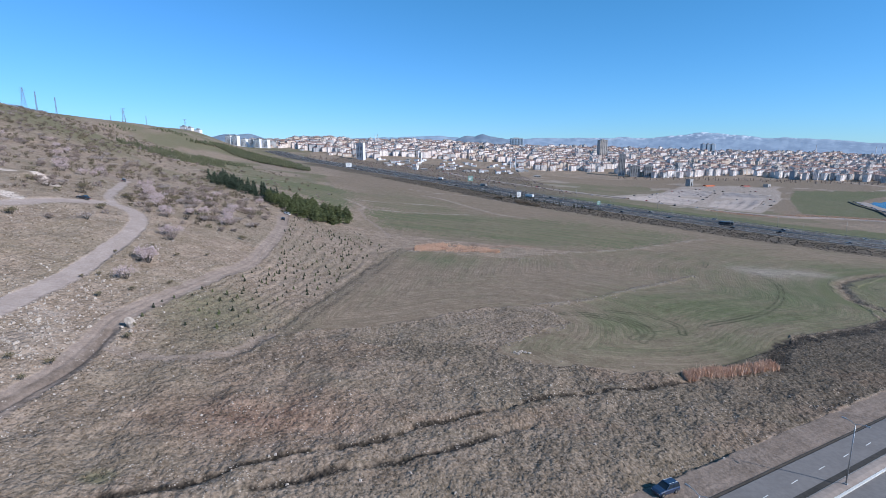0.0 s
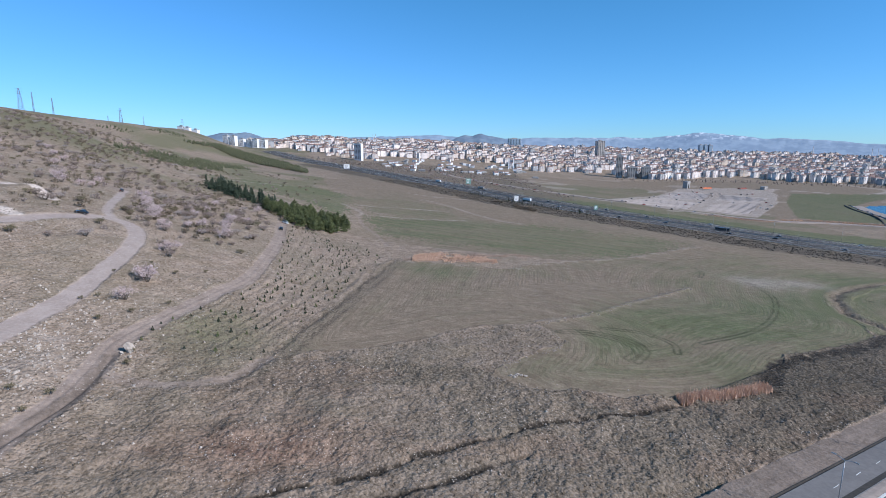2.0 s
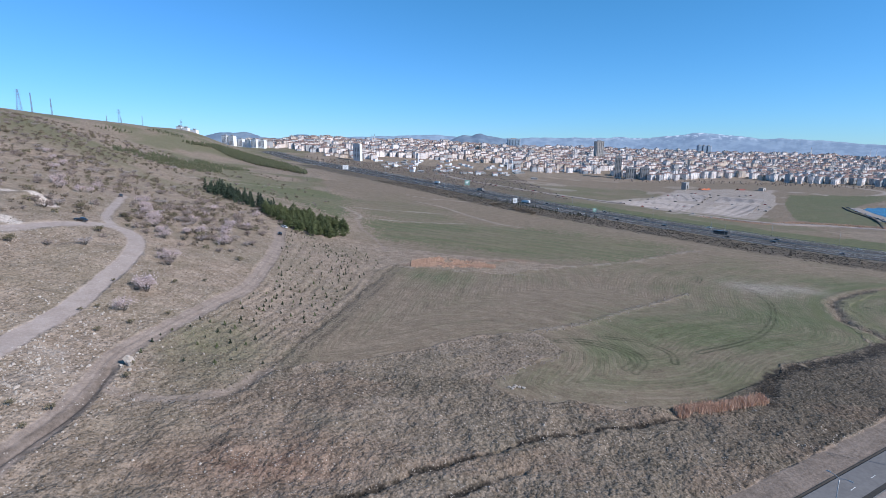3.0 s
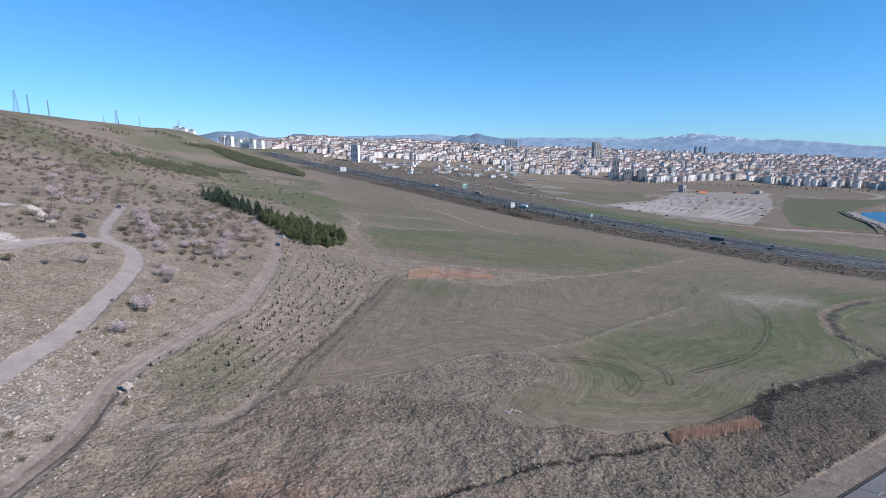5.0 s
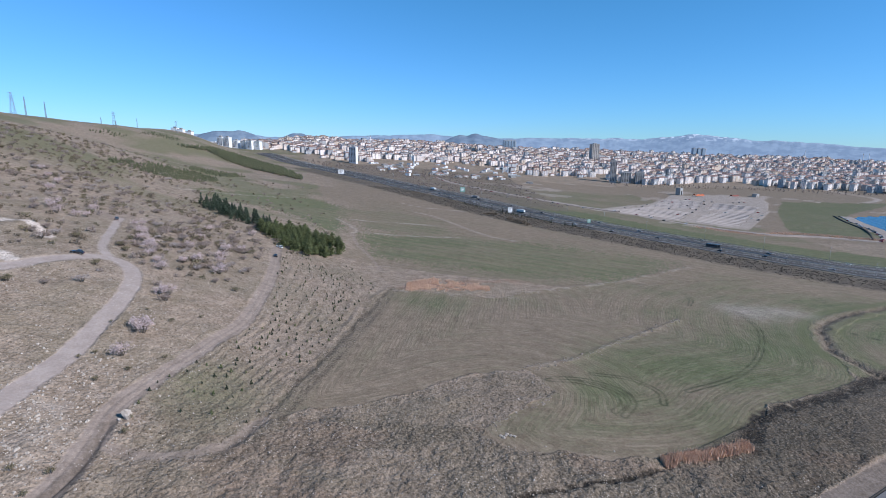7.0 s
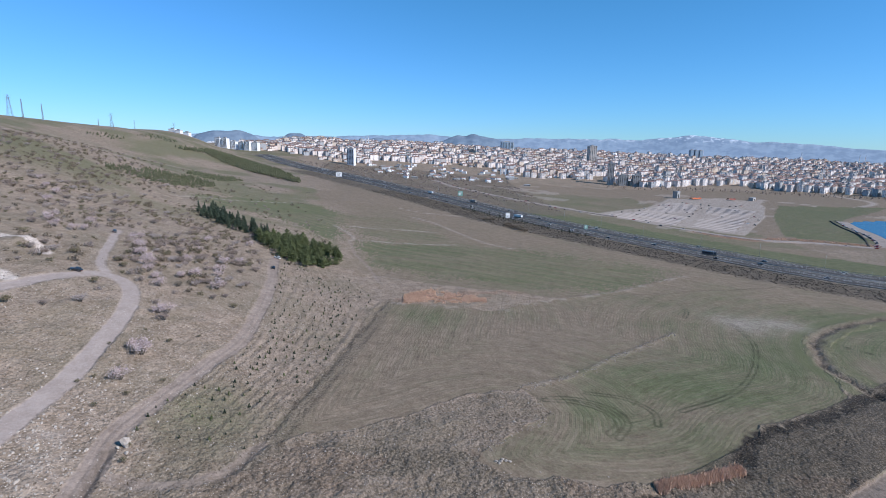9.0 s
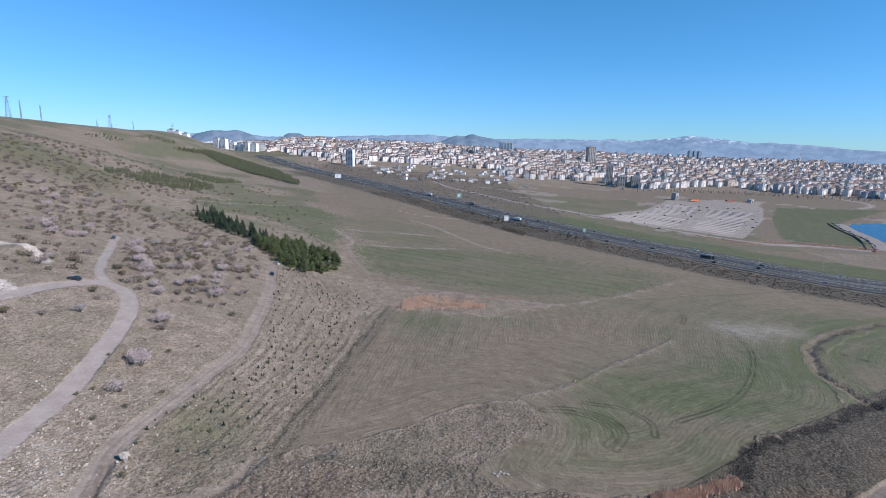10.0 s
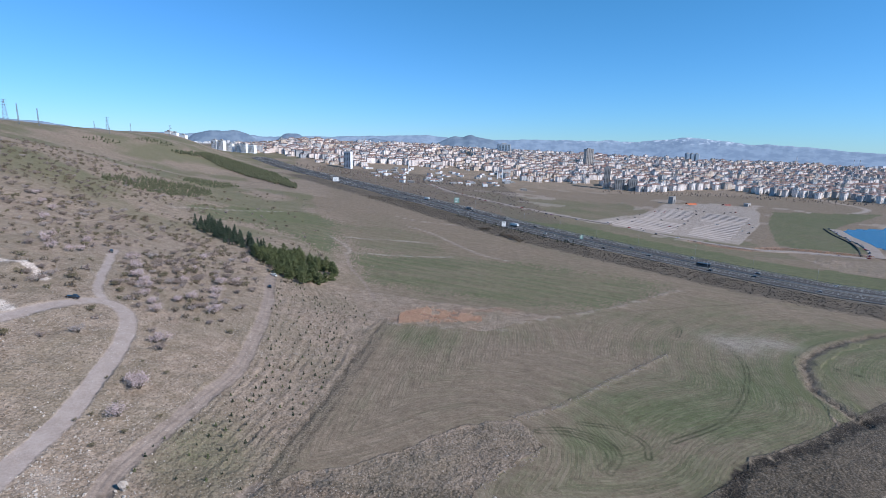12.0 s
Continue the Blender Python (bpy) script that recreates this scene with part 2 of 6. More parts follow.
class Build:
    """Gathers boxes, prisms and tubes into one mesh."""

    def __init__(self):
        self.v, self.f = [], []

    def add(self, v, f):
        k = len(self.v)
        self.v += [tuple(p) for p in v]
        self.f += [tuple(i + k for i in q) for q in f]
        return self

    def box(self, x0, x1, y0, y1, z0, z1, taper=0.0):
        t = taper
        self.add([(x0, y0, z0), (x1, y0, z0), (x1, y1, z0), (x0, y1, z0), (x0 + t, y0 + t, z1), (x1 - t, y0 + t, z1), (x1 - t, y1 - t, z1), (x0 + t, y1 - t, z1)],
                 [(0, 3, 2, 1), (4, 5, 6, 7), (0, 1, 5, 4), (1, 2, 6, 5), (2, 3, 7, 6), (3, 0, 4, 7)])
        return self

    def tube(self, a, b, r0, r1=None, n=6):
        a, b = Vector(a), Vector(b)
        r1 = r0 if r1 is None else r1
        q = (b - a).to_track_quat("Z", "Y")
        ring = [q @ Vector((math.cos(2 * math.pi * i / n), math.sin(2 * math.pi * i / n), 0)) for i in range(n)]
        v = [a + p * r0 for p in ring] + [b + p * r1 for p in ring]
        f = [(i, (i + 1) % n, n + (i + 1) % n, n + i) for i in range(n)] + [tuple(range(n))[::-1], tuple(range(n, 2 * n))]
        return self.add(v, f)

    def mesh(self, name, mat, smooth=False):
        return mesh_of(name, self.v, self.f, [mat], None, smooth)


def clumps(centres, sizes, seed=0, flat=1.0):
    """Many small irregular tetrahedra, as leaves or blossom."""
    r = np.random.default_rng(seed)
    n = len(centres)
    base = np.array([(1, 1, 1), (-1, -1, 1), (-1, 1, -1), (1, -1, -1)], float)
    a = r.normal(size=(n, 3, 3))
    q, _ = np.linalg.qr(a)
    v = np.einsum("nij,kj->nki", q, base) * (0.6 + 0.8 * r.random((n, 4, 1)))
    v[:, :, 2] *= flat
    v = v * np.asarray(sizes)[:, None, None] * 0.6 + np.asarray(centres)[:, None, :]
    k = np.arange(n)[:, None, None] * 4
    f = k + np.array([(0, 1, 2), (0, 3, 1), (0, 2, 3), (1, 3, 2)])[None]
    return v.reshape(-1, 3), f.reshape(-1, 3)


def strew(tv, tf, at, turn, size):
    """One mesh's worth of a template repeated: places, turns about z, sizes."""
    tv, tf = np.asarray(tv, float), np.asarray(tf)
    c, s = np.cos(turn)[:, None], np.sin(turn)[:, None]
    size = np.asarray(size, float)
    size = size[:, None] if size.ndim == 1 else size
    sx = size[:, :1]
    szz = size[:, -1:]
    x, y, z = tv[None, :, 0] * sx, tv[None, :, 1] * sx, tv[None, :, 2] * szz
    v = np.stack([x * c - y * s + at[:, :1], x * s + y * c + at[:, 1:2], z + at[:, 2:3]], -1)
    f = tf[None] + (np.arange(len(at)) * len(tv))[:, None, None]
    return v.reshape(-1, 3), f.reshape(-1, tf.shape[1])

# ---------------------------------------------------------------- ground
def cells(nt, scale, vec):
    """Voronoi cells: distance from each clump's middle and a random value for the clump."""
    n = nt.nodes.new("ShaderNodeTexVoronoi")
    n.inputs["Scale"].default_value = scale
    nt.links.new(vec, n.inputs["Vector"])
    sep = nt.nodes.new("ShaderNodeSeparateColor")
    nt.links.new(n.outputs["Color"], sep.inputs[0])
    return n.outputs["Distance"], sep.outputs[0]


def ground_material():
    m, nt, b = nodes_of("ground_cover")
    g = nt.nodes.new("ShaderNodeNewGeometry").outputs["Position"]

    def mul(p, q):
        return calc(nt, "MULTIPLY", p, q)

    def less(p):
        return calc(nt, "SUBTRACT", 1.0, p)

    n_big = noise_node(nt, 0.03, 4, 0.6, g)
    n_mid = noise_node(nt, 0.25, 5, 0.65, g)
    n_fine = noise_node(nt, 1.5, 4, 0.65, g)
    n_grit = noise_node(nt, 5.0, 3, 0.7, g)
    mottle = calc(nt, "ADD", mul(n_mid, 0.45), calc(nt, "ADD", mul(n_fine, 0.4), mul(n_grit, 0.15)))
    clod, clod_id = cells(nt, 1.05, g)
    tuft, tuft_id = cells(nt, 2.3, g)
    # dry winter turf with a green undertone
    dry = mixc(nt, ramp(nt, mottle, 0.38, 0.62), (0.206, 0.152, 0.111), (0.370, 0.285, 0.220))
    dry = mixc(nt, ramp(nt, n_big, 0.42, 0.62, 0.0, 0.35), dry, (0.176, 0.152, 0.102))
    # tilled field: brown soil with young crop between
    till = attr(nt, "till")
    wave = calc(nt, "SINE", mul(calc(nt, "ADD", till, mul(n_mid, 2.0)), 4.6))
    wide = calc(nt, "SINE", mul(till, 0.55))
    where = nt.nodes.new("ShaderNodeSeparateXYZ")
    nt.links.new(g, where.inputs[0])

    def along_rows(across, down, detail):
        v = nt.nodes.new("ShaderNodeCombineXYZ")
        nt.links.new(mul(till, across), v.inputs[0])
        nt.links.new(mul(where.outputs[0], down), v.inputs[1])
        nt.links.new(mul(where.outputs[1], down), v.inputs[2])
        return noise_node(nt, 1.0, detail, 0.6, v.outputs[0])

    drawn, line = along_rows(0.7, 0.04, 4), along_rows(3.0, 0.09, 3)
    soil = mixc(nt, ramp(nt, mottle, 0.36, 0.64), (0.160, 0.118, 0.083), (0.302, 0.231, 0.169))
    crop = mixc(nt, ramp(nt, mottle, 0.36, 0.64), (0.078, 0.091, 0.041), (0.153, 0.165, 0.084))
    green = attr(nt, "green")
    rows = calc(nt, "ADD", mul(wave, 0.07), mul(wide, 0.06))
    rows = calc(nt, "ADD", rows, mul(calc(nt, "SUBTRACT", mottle, 0.5), 0.9))
    gfac = ramp(nt, calc(nt, "ADD", green, rows), 0.26, 1.15)
    # wheel lines of the seed drill
    pair = calc(nt, "FRACT", calc(nt, "DIVIDE", calc(nt, "ADD", till, mul(n_big, 9.0)), 7.5))
    drill = mul(ramp(nt, calc(nt, "ABSOLUTE", calc(nt, "SUBTRACT", calc(nt, "ABSOLUTE", calc(nt, "SUBTRACT", pair, 0.5)), 0.12)), 0.05, 0.02), ramp(nt, n_mid, 0.40, 0.55))
    field = mixc(nt, gfac, soil, crop)
    field = mixc(nt, mul(drill, 0.25), field, (0.062, 0.058, 0.036))
    field = mixc(nt, mul(ramp(nt, line, 0.54, 0.62), 0.20), field, (0.070, 0.064, 0.040))
    field = mixc(nt, mul(ramp(nt, line, 0.46, 0.38), 0.13), field, (0.330, 0.270, 0.200))
    lines = mul(ramp(nt, wave, 0.35, 0.85), ramp(nt, n_mid, 0.40, 0.58))
    field = mixc(nt, mul(lines, 0.16), field, (0.062, 0.052, 0.033))
    field = mixc(nt, attr(nt, "rut"), field, (0.040, 0.046, 0.024))
    field_a, scrub_a = attr(nt, "field"), attr(nt, "scrub")
    col = mixc(nt, field_a, dry, field)
    # grass greening outside the fields
    col = mixc(nt, mul(ramp(nt, calc(nt, "ADD", attr(nt, "grass"), calc(nt, "SUBTRACT", n_fine, 0.5)), 0.2, 0.9), 0.8), col, (0.132, 0.134, 0.068))
    scrub = mixc(nt, ramp(nt, n_fine, 0.40, 0.60), (0.102, 0.080, 0.057), (0.220, 0.176, 0.134))
    col = mixc(nt, scrub_a, col, scrub)
    rust = mixc(nt, ramp(nt, mottle, 0.38, 0.60), (0.12, 0.070, 0.050), (0.31, 0.205, 0.150))
    col = mixc(nt, attr(nt, "rust"), col, rust)
    clay = mixc(nt, ramp(nt, mottle, 0.38, 0.60), (0.20, 0.11, 0.075), (0.42, 0.265, 0.19))
    col = mixc(nt, attr(nt, "clay"), col, clay)
    pale = mixc(nt, ramp(nt, mottle, 0.38, 0.60), (0.27, 0.215, 0.182), (0.50, 0.42, 0.365))
    col = mixc(nt, attr(nt, "pale"), col, pale)
    chalk = mixc(nt, ramp(nt, n_fine, 0.3, 0.7), (0.42, 0.335, 0.28), (0.72, 0.62, 0.55))
    col = mixc(nt, attr(nt, "chalk"), col, chalk)
    dirt = mixc(nt, ramp(nt, mottle, 0.36, 0.64), (0.212, 0.162, 0.131), (0.345, 0.270, 0.224))
    col = mixc(nt, attr(nt, "dirt"), col, dirt)
    gravel = mixc(nt, ramp(nt, mottle, 0.36, 0.64), (0.305, 0.243, 0.212), (0.400, 0.327, 0.290))
    col = mixc(nt, attr(nt, "gravel"), col, gravel)
    # near-black wet mud; the same tone stands in for shade inside the trenches
    mud_and_shade = mixc(nt, ramp(nt, n_fine, 0.36, 0.64), (0.020, 0.016, 0.013), (0.066, 0.053, 0.042))
    col = mixc(nt, attr(nt, "mud_and_shade"), col, mud_and_shade)
    rugged = calc(nt, "MAXIMUM", less(field_a), scrub_a)
    rugged = mul(rugged, less(calc(nt, "MINIMUM", calc(nt, "ADD", attr(nt, "gravel"), attr(nt, "dirt")), 1.0)))
    # clumps of dark weed, pale straw and loose stone, each with an edge of its own
    tuft_n = calc(nt, "ADD", tuft, mul(calc(nt, "SUBTRACT", n_grit, 0.5), 0.5))
    clod_n = calc(nt, "ADD", clod, mul(calc(nt, "SUBTRACT", n_fine, 0.5), 0.7))
    col = mixc(nt, mul(mul(mul(ramp(nt, clod_n, 0.46, 0.36), ramp(nt, clod_id, 0.66, 0.70)), rugged), 0.26), col, (0.064, 0.055, 0.034))
    col = mixc(nt, mul(mul(mul(ramp(nt, tuft_n, 0.44, 0.34), ramp(nt, tuft_id, 0.74, 0.76)), rugged), 0.42), col, (0.058, 0.048, 0.032))
    col = mixc(nt, mul(mul(mul(ramp(nt, tuft_n, 0.46, 0.36), ramp(nt, tuft_id, 0.24, 0.22)), rugged), 0.26), col, (0.430, 0.355, 0.285))
    pebble = mul(mul(ramp(nt, tuft_n, 0.26, 0.20), ramp(nt, clod_id, 0.30, 0.26)), attr(nt, "stony"))
    col = mixc(nt, pebble, col, (0.60, 0.53, 0.47))
    bare = mul(field_a, less(scrub_a))
    col = mixc(nt, mul(mul(ramp(nt, drawn, 0.55, 0.66), bare), 0.16), col, (0.320, 0.260, 0.195))
    col = mixc(nt, mul(mul(ramp(nt, drawn, 0.45, 0.35), bare), 0.16), col, (0.066, 0.062, 0.038))
    nt.links.new(col, b.inputs["Base Color"])
    b.inputs["Roughness"].default_value = 0.95
    b.inputs["Specular IOR Level"].default_value = 0.15
    rough_h = calc(nt, "ADD", mul(less(clod_n), 0.62), calc(nt, "ADD", mul(less(tuft), 0.34), mul(n_fine, 0.40)))
    hgt = calc(nt, "ADD", mul(rough_h, calc(nt, "ADD", mul(rugged, 0.85), 0.15)), mul(n_grit, 0.15))
    hgt = calc(nt, "ADD", hgt, calc(nt, "ADD", mul(mul(line, bare), 0.18), mul(mul(wave, bare), -0.05)))
    bump(nt, b, hgt, 0.9, 0.50)
    return m


def make_ground():
    th = np.concatenate([np.arange(-46, 46.01, 0.13), np.arange(47, 313.5, 1.0)])
    th = np.radians(th)
    r = list(np.arange(2.0, 46.1, 2.0))
    while r[-1] < 4880:
        r.append(r[-1] + np.clip(r[-1] ** 2 / 46000.0, 0.36, 22.0))
    r = np.array(r)
    nr, nth = len(r), len(th)
    R, T = np.meshgrid(r, th, indexing="ij")
    x, y = (R * np.sin(T)).ravel(), (R * np.cos(T)).ravel()
    z = land(x, y)
    s, q = along(x, y)
    near = R.ravel() < 900
    # wandered coordinates give natural edges
    wx = x + 5 * (fbm(x / 9, y / 9, 1) - 0.5)
    wy = y + 5 * (fbm(x / 9, y / 9, 2) - 0.5)
    field = (inside(wx, wy, FIELD) | inside(wx, wy, FIELD_B)).astype(float)
    ux = x + 60 * (fbm(x / 45, y / 45, 14) - 0.5)
    upper = sstep(-20, 45, ux - foot(wy)) * ((wy > 300 - 0.2 * wx) & (away(x, y, HIGHWAY_FAR, 95) > 84) & (wx < 420) & (y < 1100) & (field < 0.5))
    upper *= sstep(0.0, 1.0, (wy - 268 + 24 * sstep(38, 75, x) - 0.45 * np.clip(x, 0, 190) + 0.9 * np.clip(x - 200, 0, 150)) / 14)
    beyond = ((y > 560) & (y < 1330) & (x > 90) & (away(x, y, HIGHWAY, 40) > 30) & ~inside(wx, wy, LOT)).astype(float)
    road_zone = (q > -6.4 + 0.8 * (fbm(s / 3, q / 3, 9) - 0.5)) & (q < 16.5) & (s > -300) & (s < 400)
    d_gravel = np.minimum(away(x, y, GRAVEL), away(x, y, SPUR) + 1.0)
    wob = 1.2 * (fbm(x / 2.2, y / 2.2, 5) - 0.5)
    gravel = 1 - sstep(2.3, 3.1, d_gravel + wob)
    d_track = away(x, y, TRACK)
    rut = np.exp(-((d_track - 0.9) / 0.35) ** 2)
    dirt = (1 - sstep(2.0, 3.0, d_track + wob))
    dirt = np.maximum(dirt, (1 - sstep(0.8, 2.2, away(x, y, SPURTRACK) + wob)) * 0.7)
    dirt = np.maximum(dirt, (1 - sstep(0.5, 1.6, away(x, y, PATH_FAR) + wob)) * 0.6)
    dirt = np.maximum(dirt, 0.75 * np.exp(-((x + 163) / 9) ** 2 - ((y - 268) / 14) ** 2) * (0.6 + fbm(x / 5, y / 5, 79)))
    d_groove = away(x + 2.2 * (fbm(x / 11, y / 11, 81) - 0.5), y, GROOVE)
    d_a, d_b, d_wet, d_gully = away(x, y, TRENCH_A), away(x, y, TRENCH_B), away(x, y, WET), away(x, y, GULLY)
    wide = 3.0 * (fbm(x / 7, y / 7, 13) - 0.5)
    jag = 1.6 * (fbm(x / 2.0, y / 2.0, 12) - 0.5)
    # relief: trenches cut in, banks thrown up, tussocks
    carve = 0.45 * np.exp(-((d_a + 0.6 * jag) / 0.55) ** 2) + 0.38 * np.exp(-((d_b + 0.5 * jag) / 0.7) ** 2)
    carve += 0.45 * np.exp(-((d_wet + jag * 1.5 + 0.5 * wide) / 3.4) ** 2) + 1.0 * np.exp(-((d_gully + jag * 2.5 + wide) / 1.9) ** 2)
    carve += 0.28 * np.exp(-((d_groove + jag) / 0.8) ** 2) + 0.5 * np.exp(-(away(x, y, WHEELRUT) / 0.7) ** 2) + 0.15 * rut
    bank = 0.05 * np.exp(-((d_a - 2.6 + jag) / 1.2) ** 2) + 0.12 * np.exp(-((d_groove - 2.0 + jag) / 0.9) ** 2) + 0.1 * np.exp(-((d_gully - 4 + 2 * wide) / 1.5) ** 2)
    bank += 0.6 * np.exp(-(away(x, y, RIDGE) / 1.4) ** 2) * fbm(x / 1.5, y / 1.5, 6) + 0.3 * np.exp(-((away(x, y, EDGE_A) + jag) / 1.4) ** 2)
    smooth_zone = np.maximum.reduce([field, gravel, dirt * 0.7, road_zone.astype(float), upper])
    front = np.abs((np.degrees(T.ravel()) + 180) % 360 - 180) < 46.5
    rough = (1 - 0.88 * smooth_zone) * near * np.where(front, 1.0, 0.25) * (0.25 + 0.75 * sstep(40, 50, R.ravel()))
    tuss = (fbm(x / 1.1, y / 1.1, 21, 3) - 0.5) * 0.36 + (fbm(x / 7, y / 7, 25, 3) - 0.5) * 1.2
    lower = (y < 118) & (x > -62) & (field < 0.5) & ~road_zone
    # planting terraces between the track and the field
    t_x, g_x = np.interp(y, TRACK[:, 1], TRACK[:, 0]), np.where(y < 250, np.interp(y, GROOVE[:, 1], GROOVE[:, 0]), -24 - 0.55 * (y - 250))
    part_way = (x - t_x) / np.maximum(g_x - t_x, 4.0)
    terrace = sstep(0.06, 0.14, part_way) * (1 - sstep(0.98, 1.1, part_way)) * sstep(104, 124, y) * (1 - sstep(292, 316, y))
    furrow = np.sin(2 * np.pi * (part_way - 0.13) / 0.0925 + 7.0 * (fbm(x / 15, y / 22, 92) - 0.5))
    z = z + 0.15 * furrow * terrace * sstep(0.35, 0.65, fbm(x / 8, y / 8, 93))
    z = z - carve + bank + tuss * rough * (1 + 0.5 * lower) + (fbm(x / 60, y / 60, 31, 3) - 0.5) * 2.0 * (1 - road_zone) * (R.ravel() < 2500)
    z = np.where(road_zone, land(x, y) - 0.10 + 0.08 * (fbm(x / 2, y / 2, 3) - 0.5) * (q < -0.6), z)
    z -= 1.6 * inside(x, y, LAKE)
    lot = inside(x, y, LOT)
    # covers
    green = field * (0.25 + 0.11 * sstep(10, 90, x) + 0.62 * (fbm(x / 40, y / 25, 41) - 0.45))
    for cx, cy, ax, ay, k in ((85, 160, 55, 30, 0.45), (130, 200, 50, 40, 0.35), (200, 280, 70, 60, 0.3), (0, 235, 26, 18, 0.3), (25, 118, 22, 9, 0.25), (52, 143, 12, 10, 0.35), (260, 230, 90, 60, 0.35)):
        green += field * k * np.exp(-((x - cx) / ax) ** 2 - ((y - cy) / ay) ** 2)
    green += upper * (0.14 + 0.50 * fbm(x / 50, y / 25, 46))
    fieldm = np.maximum(field, upper)
    sx, sy = x + 14 * (fbm(x / 16, y / 16, 94) - 0.5) + 5 * rng.normal(size=x.shape), y + 20 * (fbm(x / 16, y / 16, 95) - 0.5) + 7 * rng.normal(size=x.shape)
    for outline, k in STRIPS:
        m = inside(sx, sy, outline) & (field < 0.5)
        green = np.where(m, k + 0.5 * (fbm(x / 40, y / 18, 44) - 0.5), green)
        fieldm = np.maximum(fieldm, m)
    verge_far = ((away(x, y, offset(HIGHWAY_FAR, 58), 80) < 46 + 16 * (fbm(x / 40, y / 40, 64) - 0.5)) & (x > 110) & ~inside(wx, wy, LOT)).astype(float)
    green = np.maximum(green, 0.95 * verge_far)
    fieldm = np.maximum(fieldm, verge_far)
    green += beyond * 0.45 * fbm(x / 60, y / 60, 48)
    fieldm = np.maximum(fieldm, beyond * 0.9)
    # green paddock by the lake
    pad = inside(wx, wy, [(450, 650), (560, 840), (680, 1010), (900, 1000), (640, 800), (575, 690), (540, 600), (470, 600)])
    green = np.where(pad, 0.72 + 0.3 * fbm(x / 40, y / 40, 49), green)
    fieldm = np.maximum(fieldm, pad)
    hill = sstep(0, 12, foot(y) - x)
    grass = 0.40 * np.exp(-((x + 52) / 14) ** 2 - ((y - 112) / 26) ** 2) + 0.20 * np.exp(-((x + 85) / 16) ** 2 - ((y - 160) / 35) ** 2)
    grass += 1.1 * np.exp(-((x + 45) / 2.6) ** 2 - ((y - 61) / 1.8) ** 2) + 0.45 * np.exp(-((x - 115) / 40) ** 2 - ((y - 125) / 14) ** 2) + hill * sstep(280, 420, y) * (0.20 + 0.55 * sstep(0.40, 0.66, fbm(x / 70, y / 70, 96)))
    grass += 0.22 * hill * sstep(0.45, 0.65, fbm(x / 30, y / 30, 97)) * (y < 300)
    grass += (0.02 + 0.32 * fbm(x / 22, y / 22, 83)) * sstep(-74, -62, x) * sstep(-24, -36, x) * sstep(100, 125, y) * sstep(300, 250, y)
    grass += 1.0 * np.exp(-((d_gully - 6) / 5) ** 2) * (0.5 + fbm(x / 6, y / 6, 89)) + 0.35 * np.exp(-((d_wet - 8) / 5) ** 2) * (y < 150)
    scrub = 0.45 * inside(wx, wy, TONGUE) + 0.8 * lower * (0.45 + fbm(x / 14, y / 14, 51)) * (0.45 + 0.55 * sstep(-30, 30, x))
    scrub = np.maximum(scrub, 0.55 * np.exp(-((d_gully + wide + jag) / 4.0) ** 4))
    east = (q < -7) * (y < 0.62 * x + 76) * sstep(25, 95, x + 24 * (fbm(x / 9, y / 9, 87) - 0.5))
    scrub = np.maximum(scrub, 0.95 * east)
    scrub = np.maximum(scrub, 0.7 * np.exp(-(away(x - 2, y, GROOVE) / 4.0) ** 4) * (0.4 + fbm(x / 3, y / 3, 99)))
    scrub = np.maximum(scrub, 0.45 * terrace * sstep(0.42, 0.66, fbm(x / 5, y / 5, 98)) * (0.4 - 0.6 * furrow))
    flat = sstep(20, 60, x - foot(y)) * (y > 700) * (y < 1420) * (x < 190) * (away(x, y, HIGHWAY_FAR, 40) > 20)
    flat *= (x * 0.8 + (y - 780) * 0.62 > 20)
    scrub = np.maximum(scrub, 0.9 * flat * (0.5 + 0.7 * fbm(x / 50, y / 30, 62)))
    strip = away(x, y, offset(HIGHWAY_FAR, -58), 60)
    scrub = np.maximum(scrub, 0.85 * (strip < 27 + 8 * (fbm(x / 20, y / 20, 53) - 0.5)) * (y < 1150))
    rust = 0.85 * np.exp(-((x + 33) / 15) ** 2 - ((y - 79) / 9) ** 2) + 0.25 * lower * sstep(0.48, 0.58, fbm(x / 20, y / 12, 55))
    clay = 0.95 * np.exp(-((x - 2) / 19) ** 4 - ((y - 270 - 0.35 * x) / 13) ** 4) * sstep(0.40, 0.60, fbm(x / 6, y / 6, 57))
    clay = np.maximum(clay, 0.55 * np.exp(-((x - 30) / 22) ** 4 - ((y - 284 - 0.5 * (x - 30)) / 9) ** 4) * sstep(0.4, 0.6, fbm(x / 6, y / 6, 58)))
    clay = np.maximum(clay, 0.6 * (away(x, y, spline([(330, 640), (385, 606), (440, 625), (520, 585)]), 30) < 9 + 6 * (fbm(x / 12, y / 12, 59) - .5)))
    brk = sstep(0.40, 0.62, fbm(x / 5, y / 5, 78))
    pale = 0.30 * np.exp(-((away(x, y, RIDGE) + jag) / 1.1) ** 2) * brk + 0.55 * np.exp(-((x - 165) / 12) ** 2 - ((y - 262) / 16) ** 2) + 0.5 * np.exp(-((x - 190) / 16) ** 2 - ((y - 268) / 12) ** 2)
    pale += 0.4 * np.exp(-((away(x, y, EDGE_A) + 2 * jag) / 2.2) ** 2) * brk + 0.5 * np.exp(-((x + 86) / 13) ** 2 - ((y - 98) / 16) ** 2) * sstep(0.4, 0.65, fbm(x / 4, y / 4, 61))
